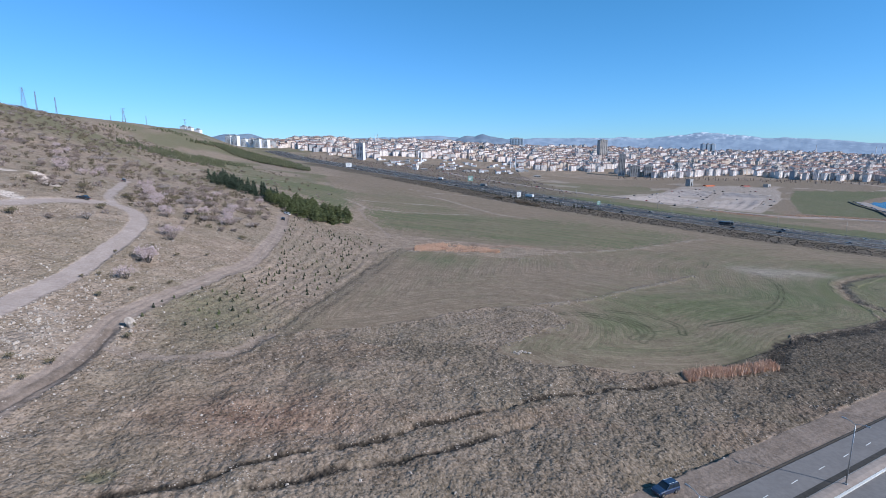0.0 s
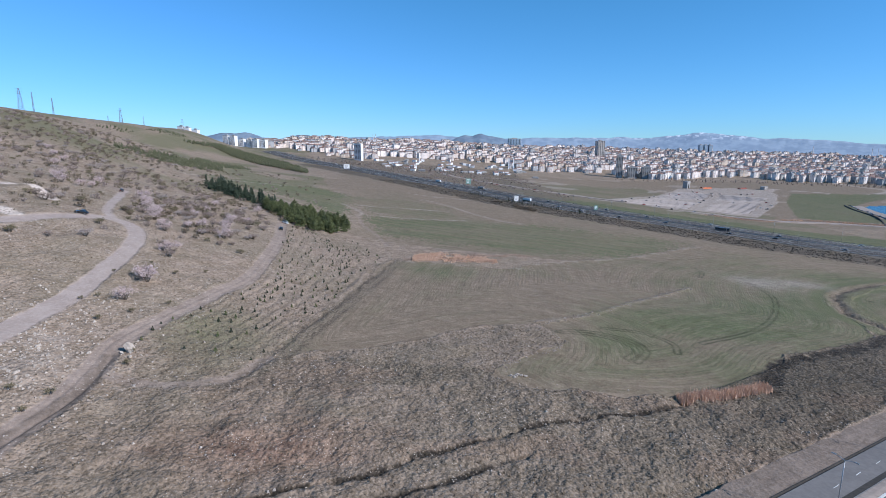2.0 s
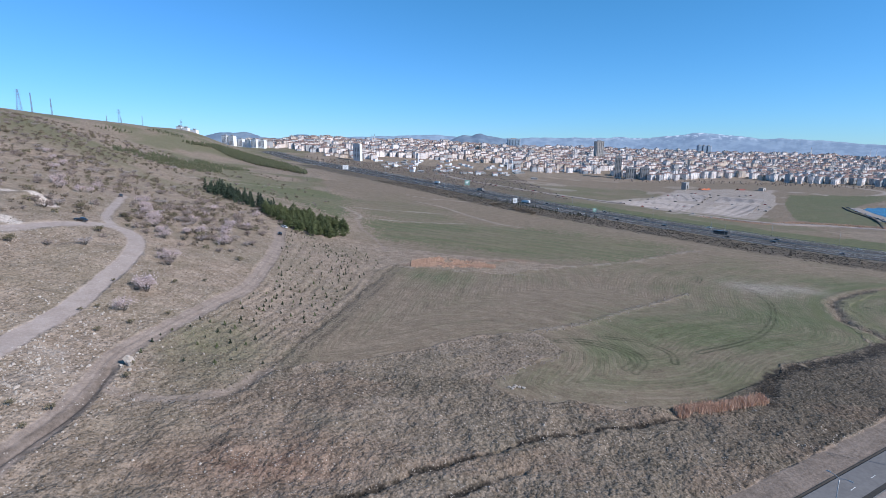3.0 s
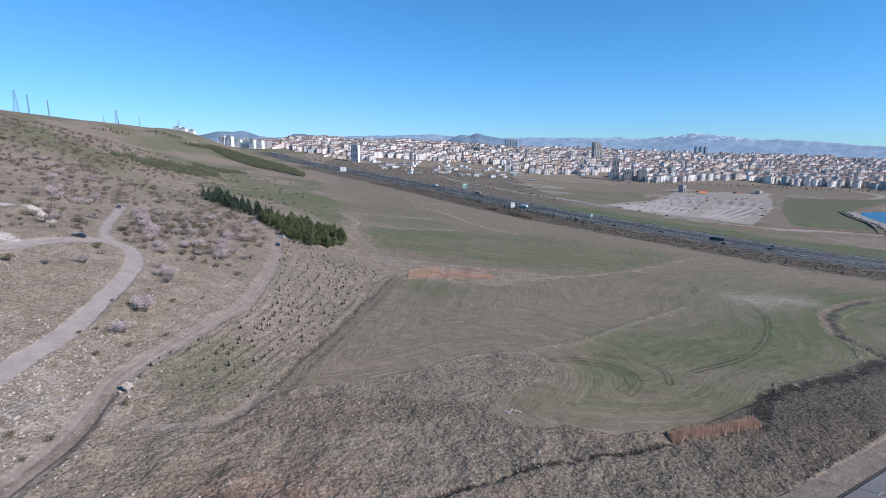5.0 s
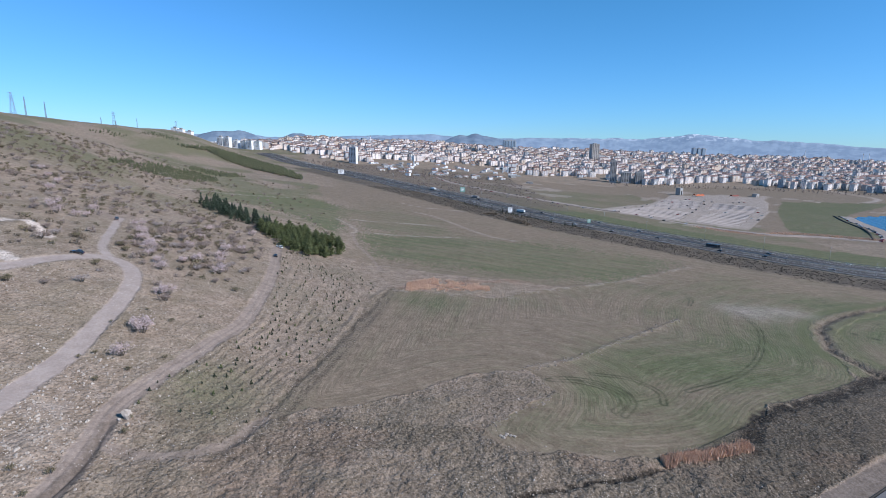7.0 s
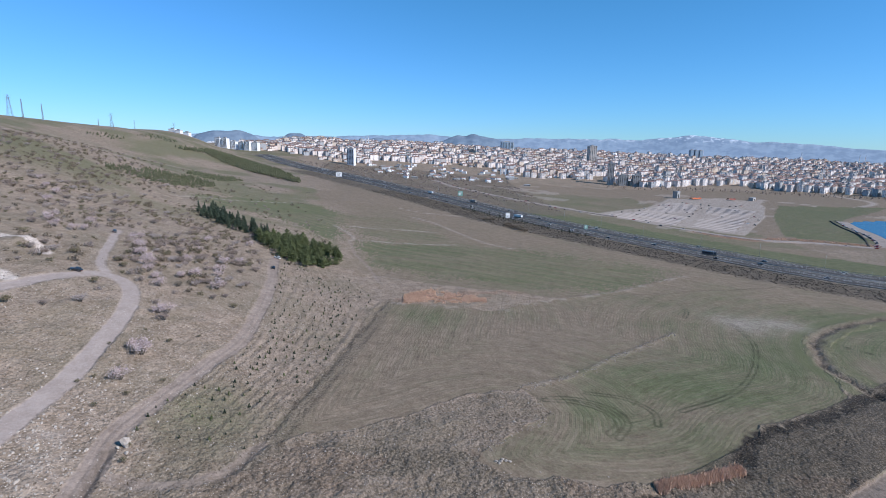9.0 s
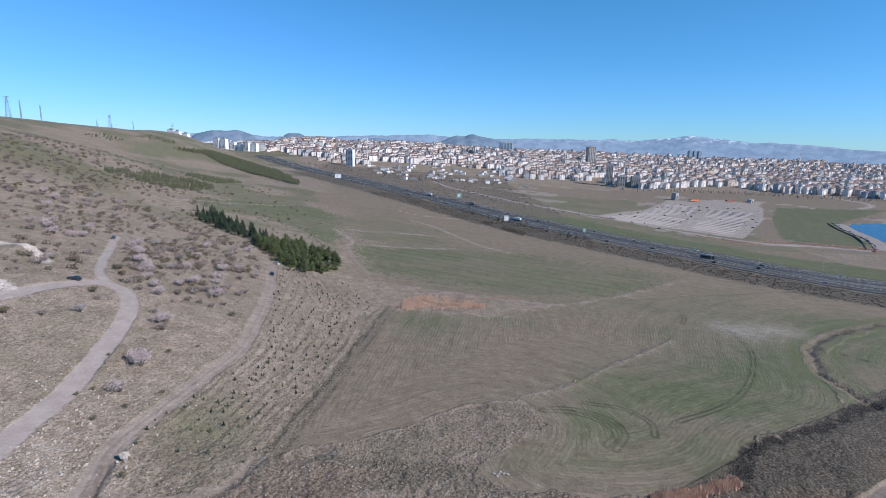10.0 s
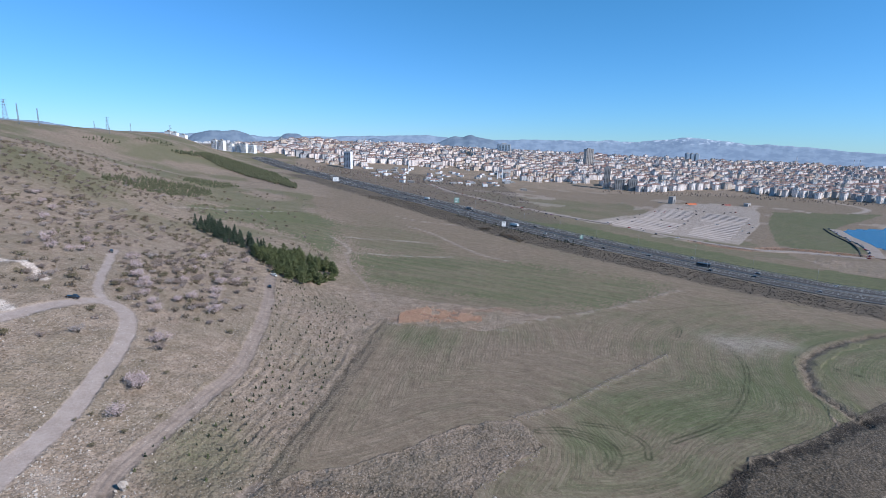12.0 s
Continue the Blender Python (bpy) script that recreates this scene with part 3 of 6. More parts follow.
    pale += 0.05 * np.exp(-((d_gully - 3.6 + 2 * wide) / 1.2) ** 2) * brk * (x < 185) + 0.45 * ((away(x, y, SERVICE, 30) < 5) | (beyond > 0) & (fbm(x / 110, y / 60, 63) > 0.66))
    for line in FAR_EDGES:
        pale = np.maximum(pale, 0.55 * np.exp(-((away(x, y, line) + jag) / 1.6) ** 2))
    for line in BEYOND_TRACKS:
        pale = np.maximum(pale, 0.8 * np.exp(-(away(x, y, line, 40) / 6) ** 4))
    pale = np.where(pad | (verge_far > 0.5), 0.0, pale)
    pale = np.maximum(pale, 0.8 * lot)
    cut = np.exp(-((away(x, y, CHALKCUT) + 1.5 * jag) / 2.6) ** 2)
    chalk = sstep(0.30, 0.6, cut * (0.5 + fbm(x / 3, y / 3, 65))) + sstep(0.3, 0.6, np.exp(-((x + 141) / 7) ** 2 - ((y - 166) / 5) ** 2) * (0.5 + fbm(x / 3, y / 3, 66)))
    z += 2.5 * np.exp(-((x + 160) / 5) ** 2 - ((y - 204) / 8) ** 2)
    # trenches: shade of the narrow cuts painted as a dark ground line
    mud_and_shade = np.maximum(1.7 * np.exp(-((d_a + 0.7 * jag) / 0.72) ** 2), 1.6 * np.exp(-((d_b + 0.7 * jag) / 0.62) ** 2)) * sstep(0.28, 0.40, fbm(x / 6, y / 6, 67))
    # wet ditch: real black mud
    mud_and_shade = np.maximum(mud_and_shade, 1.1 * np.exp(-((d_wet + jag * 2.5 + 1.0 * wide) / 3.1) ** 4)) * sstep(0.22, 0.36, fbm(x / 4, y / 4, 68))
    # darker ground down the gully's middle
    mud_and_shade = np.maximum(mud_and_shade, 0.7 * np.exp(-((d_gully + jag * 2.5 + wide) / 1.5) ** 2) * (0.3 + 0.7 * brk))
    mud_and_shade = np.maximum(mud_and_shade, 0.42 * (strip < 22 + 8 * (fbm(x / 20, y / 20, 53) - 0.5)) * (y < 1150) * (0.4 + fbm(x / 8, y / 8, 85)))
    mud_and_shade = np.maximum(mud_and_shade, 0.50 * east * (0.4 + fbm(x / 6, y / 6, 86)))
    mud_and_shade = np.maximum(mud_and_shade, 0.5 * np.exp(-((away(x, y, WHEELRUT) - 0.6 + jag) / 0.8) ** 2))
    mud_and_shade = np.maximum(mud_and_shade, 0.30 * np.exp(-((d_wet - 5) / 5) ** 2) * (q > -60) * (y < 0.62 * x + 78) * fbm(x / 3, y / 3, 69) * 1.5)
    # two darker lines along the groove
    mud_and_shade = np.maximum(mud_and_shade, 0.6 * np.exp(-((d_groove + jag) / 0.7) ** 2) * (0.35 + 0.65 * brk))
    mud_and_shade = np.maximum(mud_and_shade, 0.4 * np.exp(-((away(x - 4.5, y, GROOVE) + jag) / 0.7) ** 2) * brk)
    shoulder = road_zone & (q < 0.2)
    gravel = np.where(road_zone, 0.0, gravel)
    dirt = np.where(shoulder, 0.8, dirt)
    mud_and_shade = np.where(shoulder, 0.10 + 0.28 * fbm(s / 14, q / 0.45, 71), mud_and_shade)
    pale = np.where(shoulder, 0.20 * fbm(s / 12, q / 0.5, 70), pale)
    stony = (0.7 * lower + 0.9 * hill * (y < 350)) * sstep(0.42, 0.58, fbm(x / 16, y / 16, 72)) + 0.4 * np.exp(-((x + 84) / 18) ** 2 - ((y - 96) / 22) ** 2)
    till = away(x, y, spline([(-18, 262), (-27, 212), (-34, 160), (-37, 130), (-30, 121), (-7, 133), (11, 148), (27, 154), (33, 143), (27, 130), (20, 118), (32, 110), (58, 112), (82, 122), (103, 142), (141, 161), (158, 184), (170, 215), (184, 239), (220, 272), (260, 292)], 6.0), 400) + 3 * fbm(x / 30, y / 30, 74)
    till = np.where(y > 262 + 0.4 * np.clip(x, 0, 300), 0.8 * y + 0.3 * x, till)

    rutline = np.zeros_like(x)
    for line in HAIRPIN + [TRAMLINE]:
        rutline = np.maximum(rutline, np.exp(-((np.abs(away(x, y, line) - 0.9)) / 0.4) ** 2) * (0.5 + 0.5 * brk))
    rutline *= 0.8 * field

    verts = np.stack([x, y, z], 1)
    verts = np.vstack([[0, 0, hz(0, 0)], verts])
    i = np.arange(nr - 1)[:, None] * nth
    j = np.arange(nth)[None, :]
    a, bq = i + j + 1, i + (j + 1) % nth + 1
    quads = np.stack([a, bq, bq + nth, a + nth], -1).reshape(-1, 4)
    me = bpy.data.meshes.new("ground")
    nf, fan = len(quads), nth
    me.vertices.add(len(verts))
    me.vertices.foreach_set("co", verts.ravel())
    tri = np.stack([np.zeros(nth, int), np.arange(nth) + 1, (np.arange(nth) + 1) % nth + 1], 1)
    me.loops.add(nf * 4 + fan * 3)
    me.loops.foreach_set("vertex_index", np.concatenate([quads.ravel(), tri[:, ::-1].ravel()]).astype(np.int32))
    me.polygons.add(nf + fan)
    me.polygons.foreach_set("loop_start", np.concatenate([np.arange(nf) * 4, nf * 4 + np.arange(fan) * 3]).astype(np.int32))
    me.polygons.foreach_set("use_smooth", np.ones(nf + fan, bool))
    me.update(calc_edges=True)
    me.validate()
    for name, val in (("till", till), ("green", green), ("field", fieldm), ("grass", grass), ("scrub", scrub), ("rust", rust), ("clay", clay), ("pale", pale), ("chalk", chalk), ("dirt", dirt), ("gravel", gravel), ("mud_and_shade", mud_and_shade), ("rut", rutline), ("stony", stony)):
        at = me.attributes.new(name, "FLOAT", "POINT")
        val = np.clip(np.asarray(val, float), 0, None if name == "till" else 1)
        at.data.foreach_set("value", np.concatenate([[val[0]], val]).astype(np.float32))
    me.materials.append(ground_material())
    ob = new("ground", me)
    tagged(ob, "dry olive-brown hillside, tilled fields and valley floor", "ground", kind="structure")
    return ob, (r, np.degrees(th), z.reshape(nr, nth))


ground, (GRID_R, GRID_T, GRID_Z) = make_ground()


def surf_all(x, y):
    """Heights of the finished ground mesh at many places."""
    x, y = np.asarray(x, float), np.asarray(y, float)
    rr, tt = np.clip(np.hypot(x, y), GRID_R[0], GRID_R[-1] - 0.01), (np.degrees(np.arctan2(x, y)) + 46) % 360 - 46
    i = np.clip(np.searchsorted(GRID_R, rr, "right") - 1, 0, len(GRID_R) - 2)
    j = np.clip(np.searchsorted(GRID_T, tt, "right") - 1, 0, len(GRID_T) - 1)
    k = (j + 1) % len(GRID_T)
    u = (rr - GRID_R[i]) / (GRID_R[i + 1] - GRID_R[i])
    w = (tt - GRID_T[j]) / np.where(k == 0, 314 - GRID_T[j], GRID_T[k] - GRID_T[j])
    return (GRID_Z[i, j] * (1 - u) + GRID_Z[i + 1, j] * u) * (1 - w) + (GRID_Z[i, k] * (1 - u) + GRID_Z[i + 1, k] * u) * w


def surf(x, y):
    return float(surf_all([x], [y])[0])


def rest(pts):
    """Plan points lifted onto the ground."""
    pts = np.asarray(pts, float)
    return np.column_stack([pts, surf_all(pts[:, 0], pts[:, 1])])


# ---------------------------------------------------------------- materials of things
M_ASPHALT = plain("asphalt", (0.158, 0.146, 0.142), (0.212, 0.197, 0.190), 1.2, 0.85)
M_HIGHWAY = plain("highway_asphalt", (0.062, 0.057, 0.055), (0.098, 0.090, 0.086), 0.4, 0.95)
for m_ in (M_ASPHALT, M_HIGHWAY):
    m_.node_tree.nodes["Principled BSDF"].inputs["Specular IOR Level"].default_value = 0.12
M_LINE = plain("road_paint", (0.50, 0.50, 0.48), (0.75, 0.75, 0.73), 4.0, 0.7)
M_KERB = plain("pale_kerb_stone", (0.50, 0.49, 0.47), (0.72, 0.71, 0.68), 2.0, 0.8)
M_DARKGROUND = plain("dark_ground", (0.020, 0.018, 0.016), (0.055, 0.048, 0.042), 1.5, 0.95)
M_SOIL = plain("dry_soil", (0.24, 0.19, 0.16), (0.38, 0.31, 0.265), 0.8, 0.95, bumpy=0.5)
M_VERGE = plain("weedy_bank", (0.080, 0.066, 0.052), (0.20, 0.168, 0.135), 0.8, 0.95, bumpy=0.8)
M_LOTROW = plain("pale_rubble_row", (0.40, 0.315, 0.265), (0.56, 0.455, 0.39), 0.5, 0.95)
M_STEEL = plain("galvanised_steel", (0.30, 0.31, 0.32), (0.48, 0.49, 0.50), 3.0, 0.45, 0.7)
M_PYLON = plain("weathered_lattice_steel", (0.15, 0.16, 0.17), (0.26, 0.27, 0.28), 1.0, 0.6, 0.3)
M_NEEDLE = plain("pine_needles", (0.028, 0.042, 0.014), (0.150, 0.165, 0.060), 1.5, 0.85, island=True)
M_FIR = plain("blue_green_fir_needles", (0.016, 0.030, 0.018), (0.075, 0.100, 0.058), 1.5, 0.85, island=True)
M_NEEDLE_D = plain("dark_cypress_needles", (0.012, 0.020, 0.010), (0.040, 0.052, 0.026), 1.5, 0.9, island=True)
M_YOUNG = plain("young_pine_needles", (0.064, 0.072, 0.038), (0.165, 0.168, 0.092), 1.5, 0.9, island=True)
M_BARK = plain("grey_brown_bark", (0.060, 0.045, 0.034), (0.14, 0.11, 0.085), 4.0, 0.95)
M_BLOSSOM = plain("pale_pink_blossom", (0.29, 0.215, 0.205), (0.68, 0.555, 0.535), 3.0, 0.9, island=True)
M_TWIG = plain("bare_grey_twigs", (0.140, 0.108, 0.092), (0.36, 0.288, 0.252), 3.0, 0.95, island=True)
M_SHRUB = plain("brown_green_shrub", (0.085, 0.073, 0.042), (0.215, 0.180, 0.112), 3.0, 0.95, island=True)
M_STRAW = plain("dry_straw_tussock", (0.160, 0.122, 0.086), (0.310, 0.243, 0.182), 2.0, 0.95, island=True)
M_DULL = plain("dull_brown_weeds", (0.100, 0.077, 0.054), (0.222, 0.176, 0.130), 2.0, 0.95, island=True)
M_REED = plain("rusty_dry_reeds", (0.42, 0.255, 0.175), (0.78, 0.56, 0.42), 1.5, 0.9, island=True)
M_STONE = plain("pale_limestone", (0.24, 0.20, 0.165), (0.50, 0.43, 0.37), 2.5, 0.9, bumpy=0.5, island=True)
M_RUBBLE = plain("brown_field_rubble", (0.17, 0.135, 0.108), (0.40, 0.33, 0.275), 2.5, 0.95, bumpy=0.5, island=True)
M_GLASS = plain("dark_window_glass", (0.015, 0.020, 0.028), (0.035, 0.045, 0.060), 0.6, 0.12)
M_TYRE = plain("black_rubber", (0.012, 0.012, 0.012), (0.025, 0.025, 0.025), 6.0, 0.85)
M_RIM = plain("alloy_rim", (0.35, 0.35, 0.36), (0.5, 0.5, 0.5), 6.0, 0.35, 0.8)
M_LAMP = plain("clear_lamp_lens", (0.6, 0.6, 0.6), (0.8, 0.8, 0.8), 6.0, 0.2)
M_TAIL = plain("red_lamp_lens", (0.25, 0.01, 0.01), (0.4, 0.02, 0.02), 6.0, 0.25)
M_ROOF = plain("clay_roof_tiles", (0.20, 0.115, 0.09), (0.37, 0.235, 0.19), 0.25, 0.85, island=True)
M_WHITE = plain("white_painted_panel", (0.66, 0.66, 0.66), (0.82, 0.82, 0.82), 0.5, 0.6)
M_GREENSIGN = plain("green_sign_panel", (0.12, 0.24, 0.20), (0.20, 0.32, 0.28), 0.5, 0.5)
M_ORANGE = plain("orange_tarpaulin", (0.60, 0.13, 0.05), (0.85, 0.24, 0.09), 0.5, 0.7)
M_CONCRETE = plain("raw_concrete", (0.24, 0.235, 0.23), (0.38, 0.37, 0.36), 0.4, 0.9)
M_BLUEGLASS = plain("blue_curtain_wall", (0.17, 0.23, 0.30), (0.28, 0.35, 0.42), 0.2, 0.35)
M_TOWERDARK = plain("slate_blue_cladding", (0.22, 0.26, 0.32), (0.31, 0.355, 0.42), 0.2, 0.5)
M_TOWERGREY = plain("warm_grey_render", (0.34, 0.31, 0.285), (0.47, 0.435, 0.405), 0.2, 0.8)


def paint(name, c):
    m = plain(name, tuple(0.85 * v for v in c), c, 0.6, 0.25)
    m.node_tree.nodes["Principled BSDF"].inputs["Coat Weight"].default_value = 0.6
    return m


def wall_material():
    """Rendered facade with rows of dark windows, laid out in metres."""
    m, nt, b = nodes_of("facade_render")
    uv = nt.nodes.new("ShaderNodeUVMap").outputs[0]
    sep = nt.nodes.new("ShaderNodeSeparateXYZ")
    nt.links.new(uv, sep.inputs[0])
    geo = nt.nodes.new("ShaderNodeNewGeometry")
    info = nt.nodes.new("ShaderNodeObjectInfo")
    rnd = calc(nt, "FRACT", calc(nt, "ADD", geo.outputs["Random Per Island"], info.outputs["Random"]))
    r2 = calc(nt, "FRACT", calc(nt, "MULTIPLY", rnd, 7.31))
    u = calc(nt, "FRACT", calc(nt, "DIVIDE", sep.outputs[0], 3.3))
    v = calc(nt, "FRACT", calc(nt, "DIVIDE", sep.outputs[1], 3.0))
    wu = calc(nt, "MULTIPLY", ramp(nt, u, 0.28, 0.30), ramp(nt, u, 0.72, 0.70))
    wv = calc(nt, "MULTIPLY", ramp(nt, v, 0.34, 0.36), ramp(nt, v, 0.80, 0.78))
    win = calc(nt, "MULTIPLY", wu, wv)
    tone = mixc(nt, rnd, (0.78, 0.67, 0.61), (0.92, 0.83, 0.775))
    tone = mixc(nt, ramp(nt, r2, 0.62, 0.64), tone, (0.66, 0.54, 0.44))
    tone = mixc(nt, ramp(nt, r2, 0.80, 0.82), tone, (0.42, 0.42, 0.43))
    stain = noise_node(nt, 0.4, 4, 0.6, geo.outputs["Position"])
    tone = mixc(nt, ramp(nt, stain, 0.5, 0.75, 0.0, 0.35), tone, (0.40, 0.37, 0.34))
    col = mixc(nt, calc(nt, "MULTIPLY", win, 0.7), tone, (0.05, 0.06, 0.075))
    nt.links.new(col, b.inputs["Base Color"])
    b.inputs["Roughness"].default_value = 0.8
    return m


M_WALL = wall_material()


def ribbon(name, line, profile, level, mat, kind_label=None, category="road"):
    """A solid strip along a line: profile gives (offset to the right, height above the level)."""
    rows = [np.column_stack([offset(line, q), level + h]) for q, h in profile]
    n, k = len(line), len(profile)
    v = np.stack(rows, 1).reshape(-1, 3)
    f = [(i * k + j, i * k + j + 1, (i + 1) * k + j + 1, (i + 1) * k + j) for i in range(n - 1) for j in range(k - 1)]
    ob = new(name, mesh_of(name, v, [q[::-1] for q in f], [mat]))
    if kind_label:
        tagged(ob, kind_label, category, kind="structure")
    return ob


# ---------------------------------------------------------------- near dual carriageway
def near_road():
    s = np.arange(-280, 380, 3.0)
    line = ROAD_O + s[:, None] * ROAD_E
    lev = road_level(s)
    road = ribbon("road", line, [(0.0, -0.4), (0.0, 0.02), (3.1, 0.07), (6.0, 0.02), (6.0, -0.4)], lev, M_ASPHALT, "grey asphalt carriageway with worn white lane dashes")
    ribbon("road", line, [(8.35, -0.4), (8.35, 0.02), (12, 0.07), (15.4, 0.02), (15.4, -0.4)], lev, M_ASPHALT, "grey asphalt carriageway beyond the central strip")
    ribbon("gutter", line, [(-0.75, -0.15), (-0.6, -0.03), (-0.3, -0.22), (-0.02, -0.02), (0.0, -0.1)], lev, M_DARKGROUND, "dark gutter along the asphalt edge", "trim")
    ribbon("pavement", line, [(6.02, -0.3), (6.02, 0.10), (6.25, 0.22), (7.2, 0.30), (7.95, 0.22), (7.95, -0.3)], lev, M_SOIL, "bare soil filling of the central strip", "pavement")
    # kerb stones, one by one near the camera
    kerb = thing("kerb", "row of pale concrete kerb stones", "kerb", kind="structure")
    stone = Build().box(-0.48, 0.48, -0.17, 0.17, -0.3, 0.26, 0.02).mesh("kerb_stone", M_KERB)
    stone_b = Build().box(-0.48, 0.48, -0.09, 0.09, -0.3, 0.20, 0.02).mesh("kerb_stone", M_CONCRETE)
    ang = math.atan2(ROAD_E[1], ROAD_E[0])
    for q in (8.15, 6.1):
        for i in range(-20, 110):
            c = ROAD_O + i * ROAD_E + q * ROAD_N
            o = part("kerb_stone", stone if q > 7 else stone_b, kerb)
            o.matrix_basis = Matrix.Translation((c[0], c[1], float(road_level(float(i))) + (0.0 if q > 7 else -0.06))) @ Matrix.Rotation(ang, 4, "Z")
    dash = Build().box(-1.5, 1.5, -0.06, 0.06, 0.0, 0.012).mesh("lane_dash", M_LINE)
    for q in (3.1, 12.0):
        for i in range(-3, 18):
            sx = 14.6 + i * 8.4
            c = ROAD_O + sx * ROAD_E + q * ROAD_N
            o = part("lane_dash", dash, road)
            o.matrix_basis = Matrix.Translation((c[0], c[1], float(road_level(sx)) + 0.078)) @ Matrix.Rotation(ang, 4, "Z")
    # flat dark strip, a metre wide, on the asphalt before the central kerb
    ribbon("gutter", line, [(5.0, 0.0), (5.05, 0.045), (6.0, 0.03), (6.0, -0.1)], lev, M_DARKGROUND, "dark strip along the central kerb", "trim")


near_road()


def street_lamp(double=True, h=10.0):
    lamp = thing("street_lamp", "galvanised steel street lamp with two short arms" if double else "slim galvanised highway lamp post", "street lamp", "lamps along the roads")
    part("base", Build().box(-0.25, 0.25, -0.25, 0.25, -0.3, 0.25, 0.03).mesh("base", M_CONCRETE), lamp, "concrete footing")
    part("pole", Build().tube((0, 0, 0.2), (0, 0, h), 0.11, 0.06, 8).mesh("pole", M_STEEL, True), lamp)
    for sgn in ((1, -1) if double else (1,)):
        b = Build()
        b.tube((0, 0, h - 0.05), (0, sgn * 0.7, h + 0.25), 0.045, 0.04).tube((0, sgn * 0.7, h + 0.25), (0, sgn * 1.5, h + 0.35), 0.04, 0.035)
        arm = part("arm", b.mesh("arm", M_STEEL), lamp)
        part("lamp_head", Build().box(-0.13, 0.13, sgn * 1.5 - 0.35, sgn * 1.5 + 0.35, h + 0.3, h + 0.42, 0.04).mesh("lamp_head", M_STEEL), arm)
    return lamp


proto = street_lamp()
ang = math.atan2(ROAD_E[1], ROAD_E[0])
first = True
for s0 in (21.6, 59.6, 97.6, -16.4, -54.4):
    c = ROAD_O + s0 * ROAD_E + 7.2 * ROAD_N
    m = Matrix.Translation((c[0], c[1], float(road_level(s0)) + 0.2)) @ Matrix.Rotation(ang, 4, "Z")
    if first:
        proto.matrix_basis = m
        first = False
    else:
        copy_thing(proto, m)

# ---------------------------------------------------------------- highway
def smooth_level(line, up):
    z = land(line[:, 0], line[:, 1])
    k = np.ones(15) / 15
    return np.convolve(np.pad(z, 7, mode="edge"), k, "valid") + up


HW = HIGHWAY_FAR
HW_Z = smooth_level(offset(HW, -16), 1.2)
ribbon("embankment", HW, [(34, -6.0), (22, -0.25), (-33.5, -0.25), (-44, -6.0)], HW_Z, M_VERGE, "weedy dark bank under the motorway", "embankment")
highway = ribbon("highway", HW, [(20, -0.3), (20, 0.0), (8, 0.10), (-2.6, 0.06), (-2.6, -0.3)], HW_Z, M_HIGHWAY, "grey asphalt motorway carriageway")
highway_b = ribbon("highway", HW, [(-8.4, -0.3), (-8.4, 0.06), (-20, 0.10), (-30.5, 0.0), (-30.5, -0.3)], HW_Z, M_HIGHWAY, "grey asphalt motorway carriageway beside the scrub")
ribbon("median_barrier", HW, [(-5.9, 0.1), (-5.6, 0.95), (-5.3, 0.95), (-5.0, 0.1)], HW_Z, M_CONCRETE, "low concrete barrier between the carriageways", "barrier")
ribbon("median_strip", HW, [(-2.7, -0.2), (-2.7, 0.16), (-8.3, 0.16), (-8.3, -0.2)], HW_Z, M_VERGE, "weedy strip between the carriageways", "trim")
for q in (19.4, 15.4, 11.4, 7.4, -2.1, -9.0, -14.6, -18.6, -26.4, -29.9):
    ribbon("edge_line", HW, [(q + 0.17, 0.15), (q - 0.17, 0.15)], HW_Z, M_LINE).parent = highway if q > -5 else highway_b
for q, lab in ((21.0, "steel guard rail along the motorway edge"), (-31.5, "steel guard rail along the motorway edge beside the scrub")):
    ribbon("guard_rail", HW, [(q, 0.45), (q + 0.05, 0.8), (q - 0.05, 0.8), (q, 0.45)], HW_Z, M_STEEL, lab, "guard rail")


def on_highway(k, q, up=0.1):
    """A place on the motorway: fraction of its length, offset, and heading."""
    i = int(np.clip(k * (len(HW) - 1), 1, len(HW) - 2))
    p = offset(HW, q)[i]
    d = HW[i + 1] - HW[i - 1]
    return p[0], p[1], float(HW_Z[i]) + up, math.atan2(d[1], d[0])


def nearest_k(x, y):
    return float(np.argmin((HW[:, 0] - x) ** 2 + (HW[:, 1] - y) ** 2)) / (len(HW) - 1)


proto = street_lamp(False, 12.0)
first = True
k0, k1 = nearest_k(420, 385), nearest_k(-300, 1250)
for j in range(44):
    k = k0 + (k1 - k0) * j / 43
    x, y, z, a = on_highway(k, -32.4 if j % 2 else 21.8)
    m = Matrix.Translation((x, y, z)) @ Matrix.Rotation(a, 4, "Z")
    if first:
        proto.matrix_basis = m
        first = False
    else:
        copy_thing(proto, m)


def road_sign(x, y, w, h, z0, mat, label):
    z = surf(x, y)
    sign = thing("road_sign", label, "road sign", at=(x, y, z), turn=10)
    for sx in (-w * 0.3, w * 0.3):
        part("post", Build().tube((sx, 0.1, -0.5), (sx, 0.1, z0 + h * 0.9), 0.11, 0.09).mesh("post", M_STEEL), sign)
    part("panel", Build().box(-w / 2, w / 2, -0.05, 0.05, z0, z0 + h).mesh("panel", mat), sign, "plain painted panel")
    b = Build()
    for i in range(3):
        b.box(-w * 0.32, w * (0.1 + 0.1 * i), -0.062, -0.052, z0 + h * (0.22 + 0.25 * i), z0 + h * (0.32 + 0.25 * i))
    part("bar", b.mesh("bar", M_WHITE if mat is M_GREENSIGN else M_CONCRETE), sign)


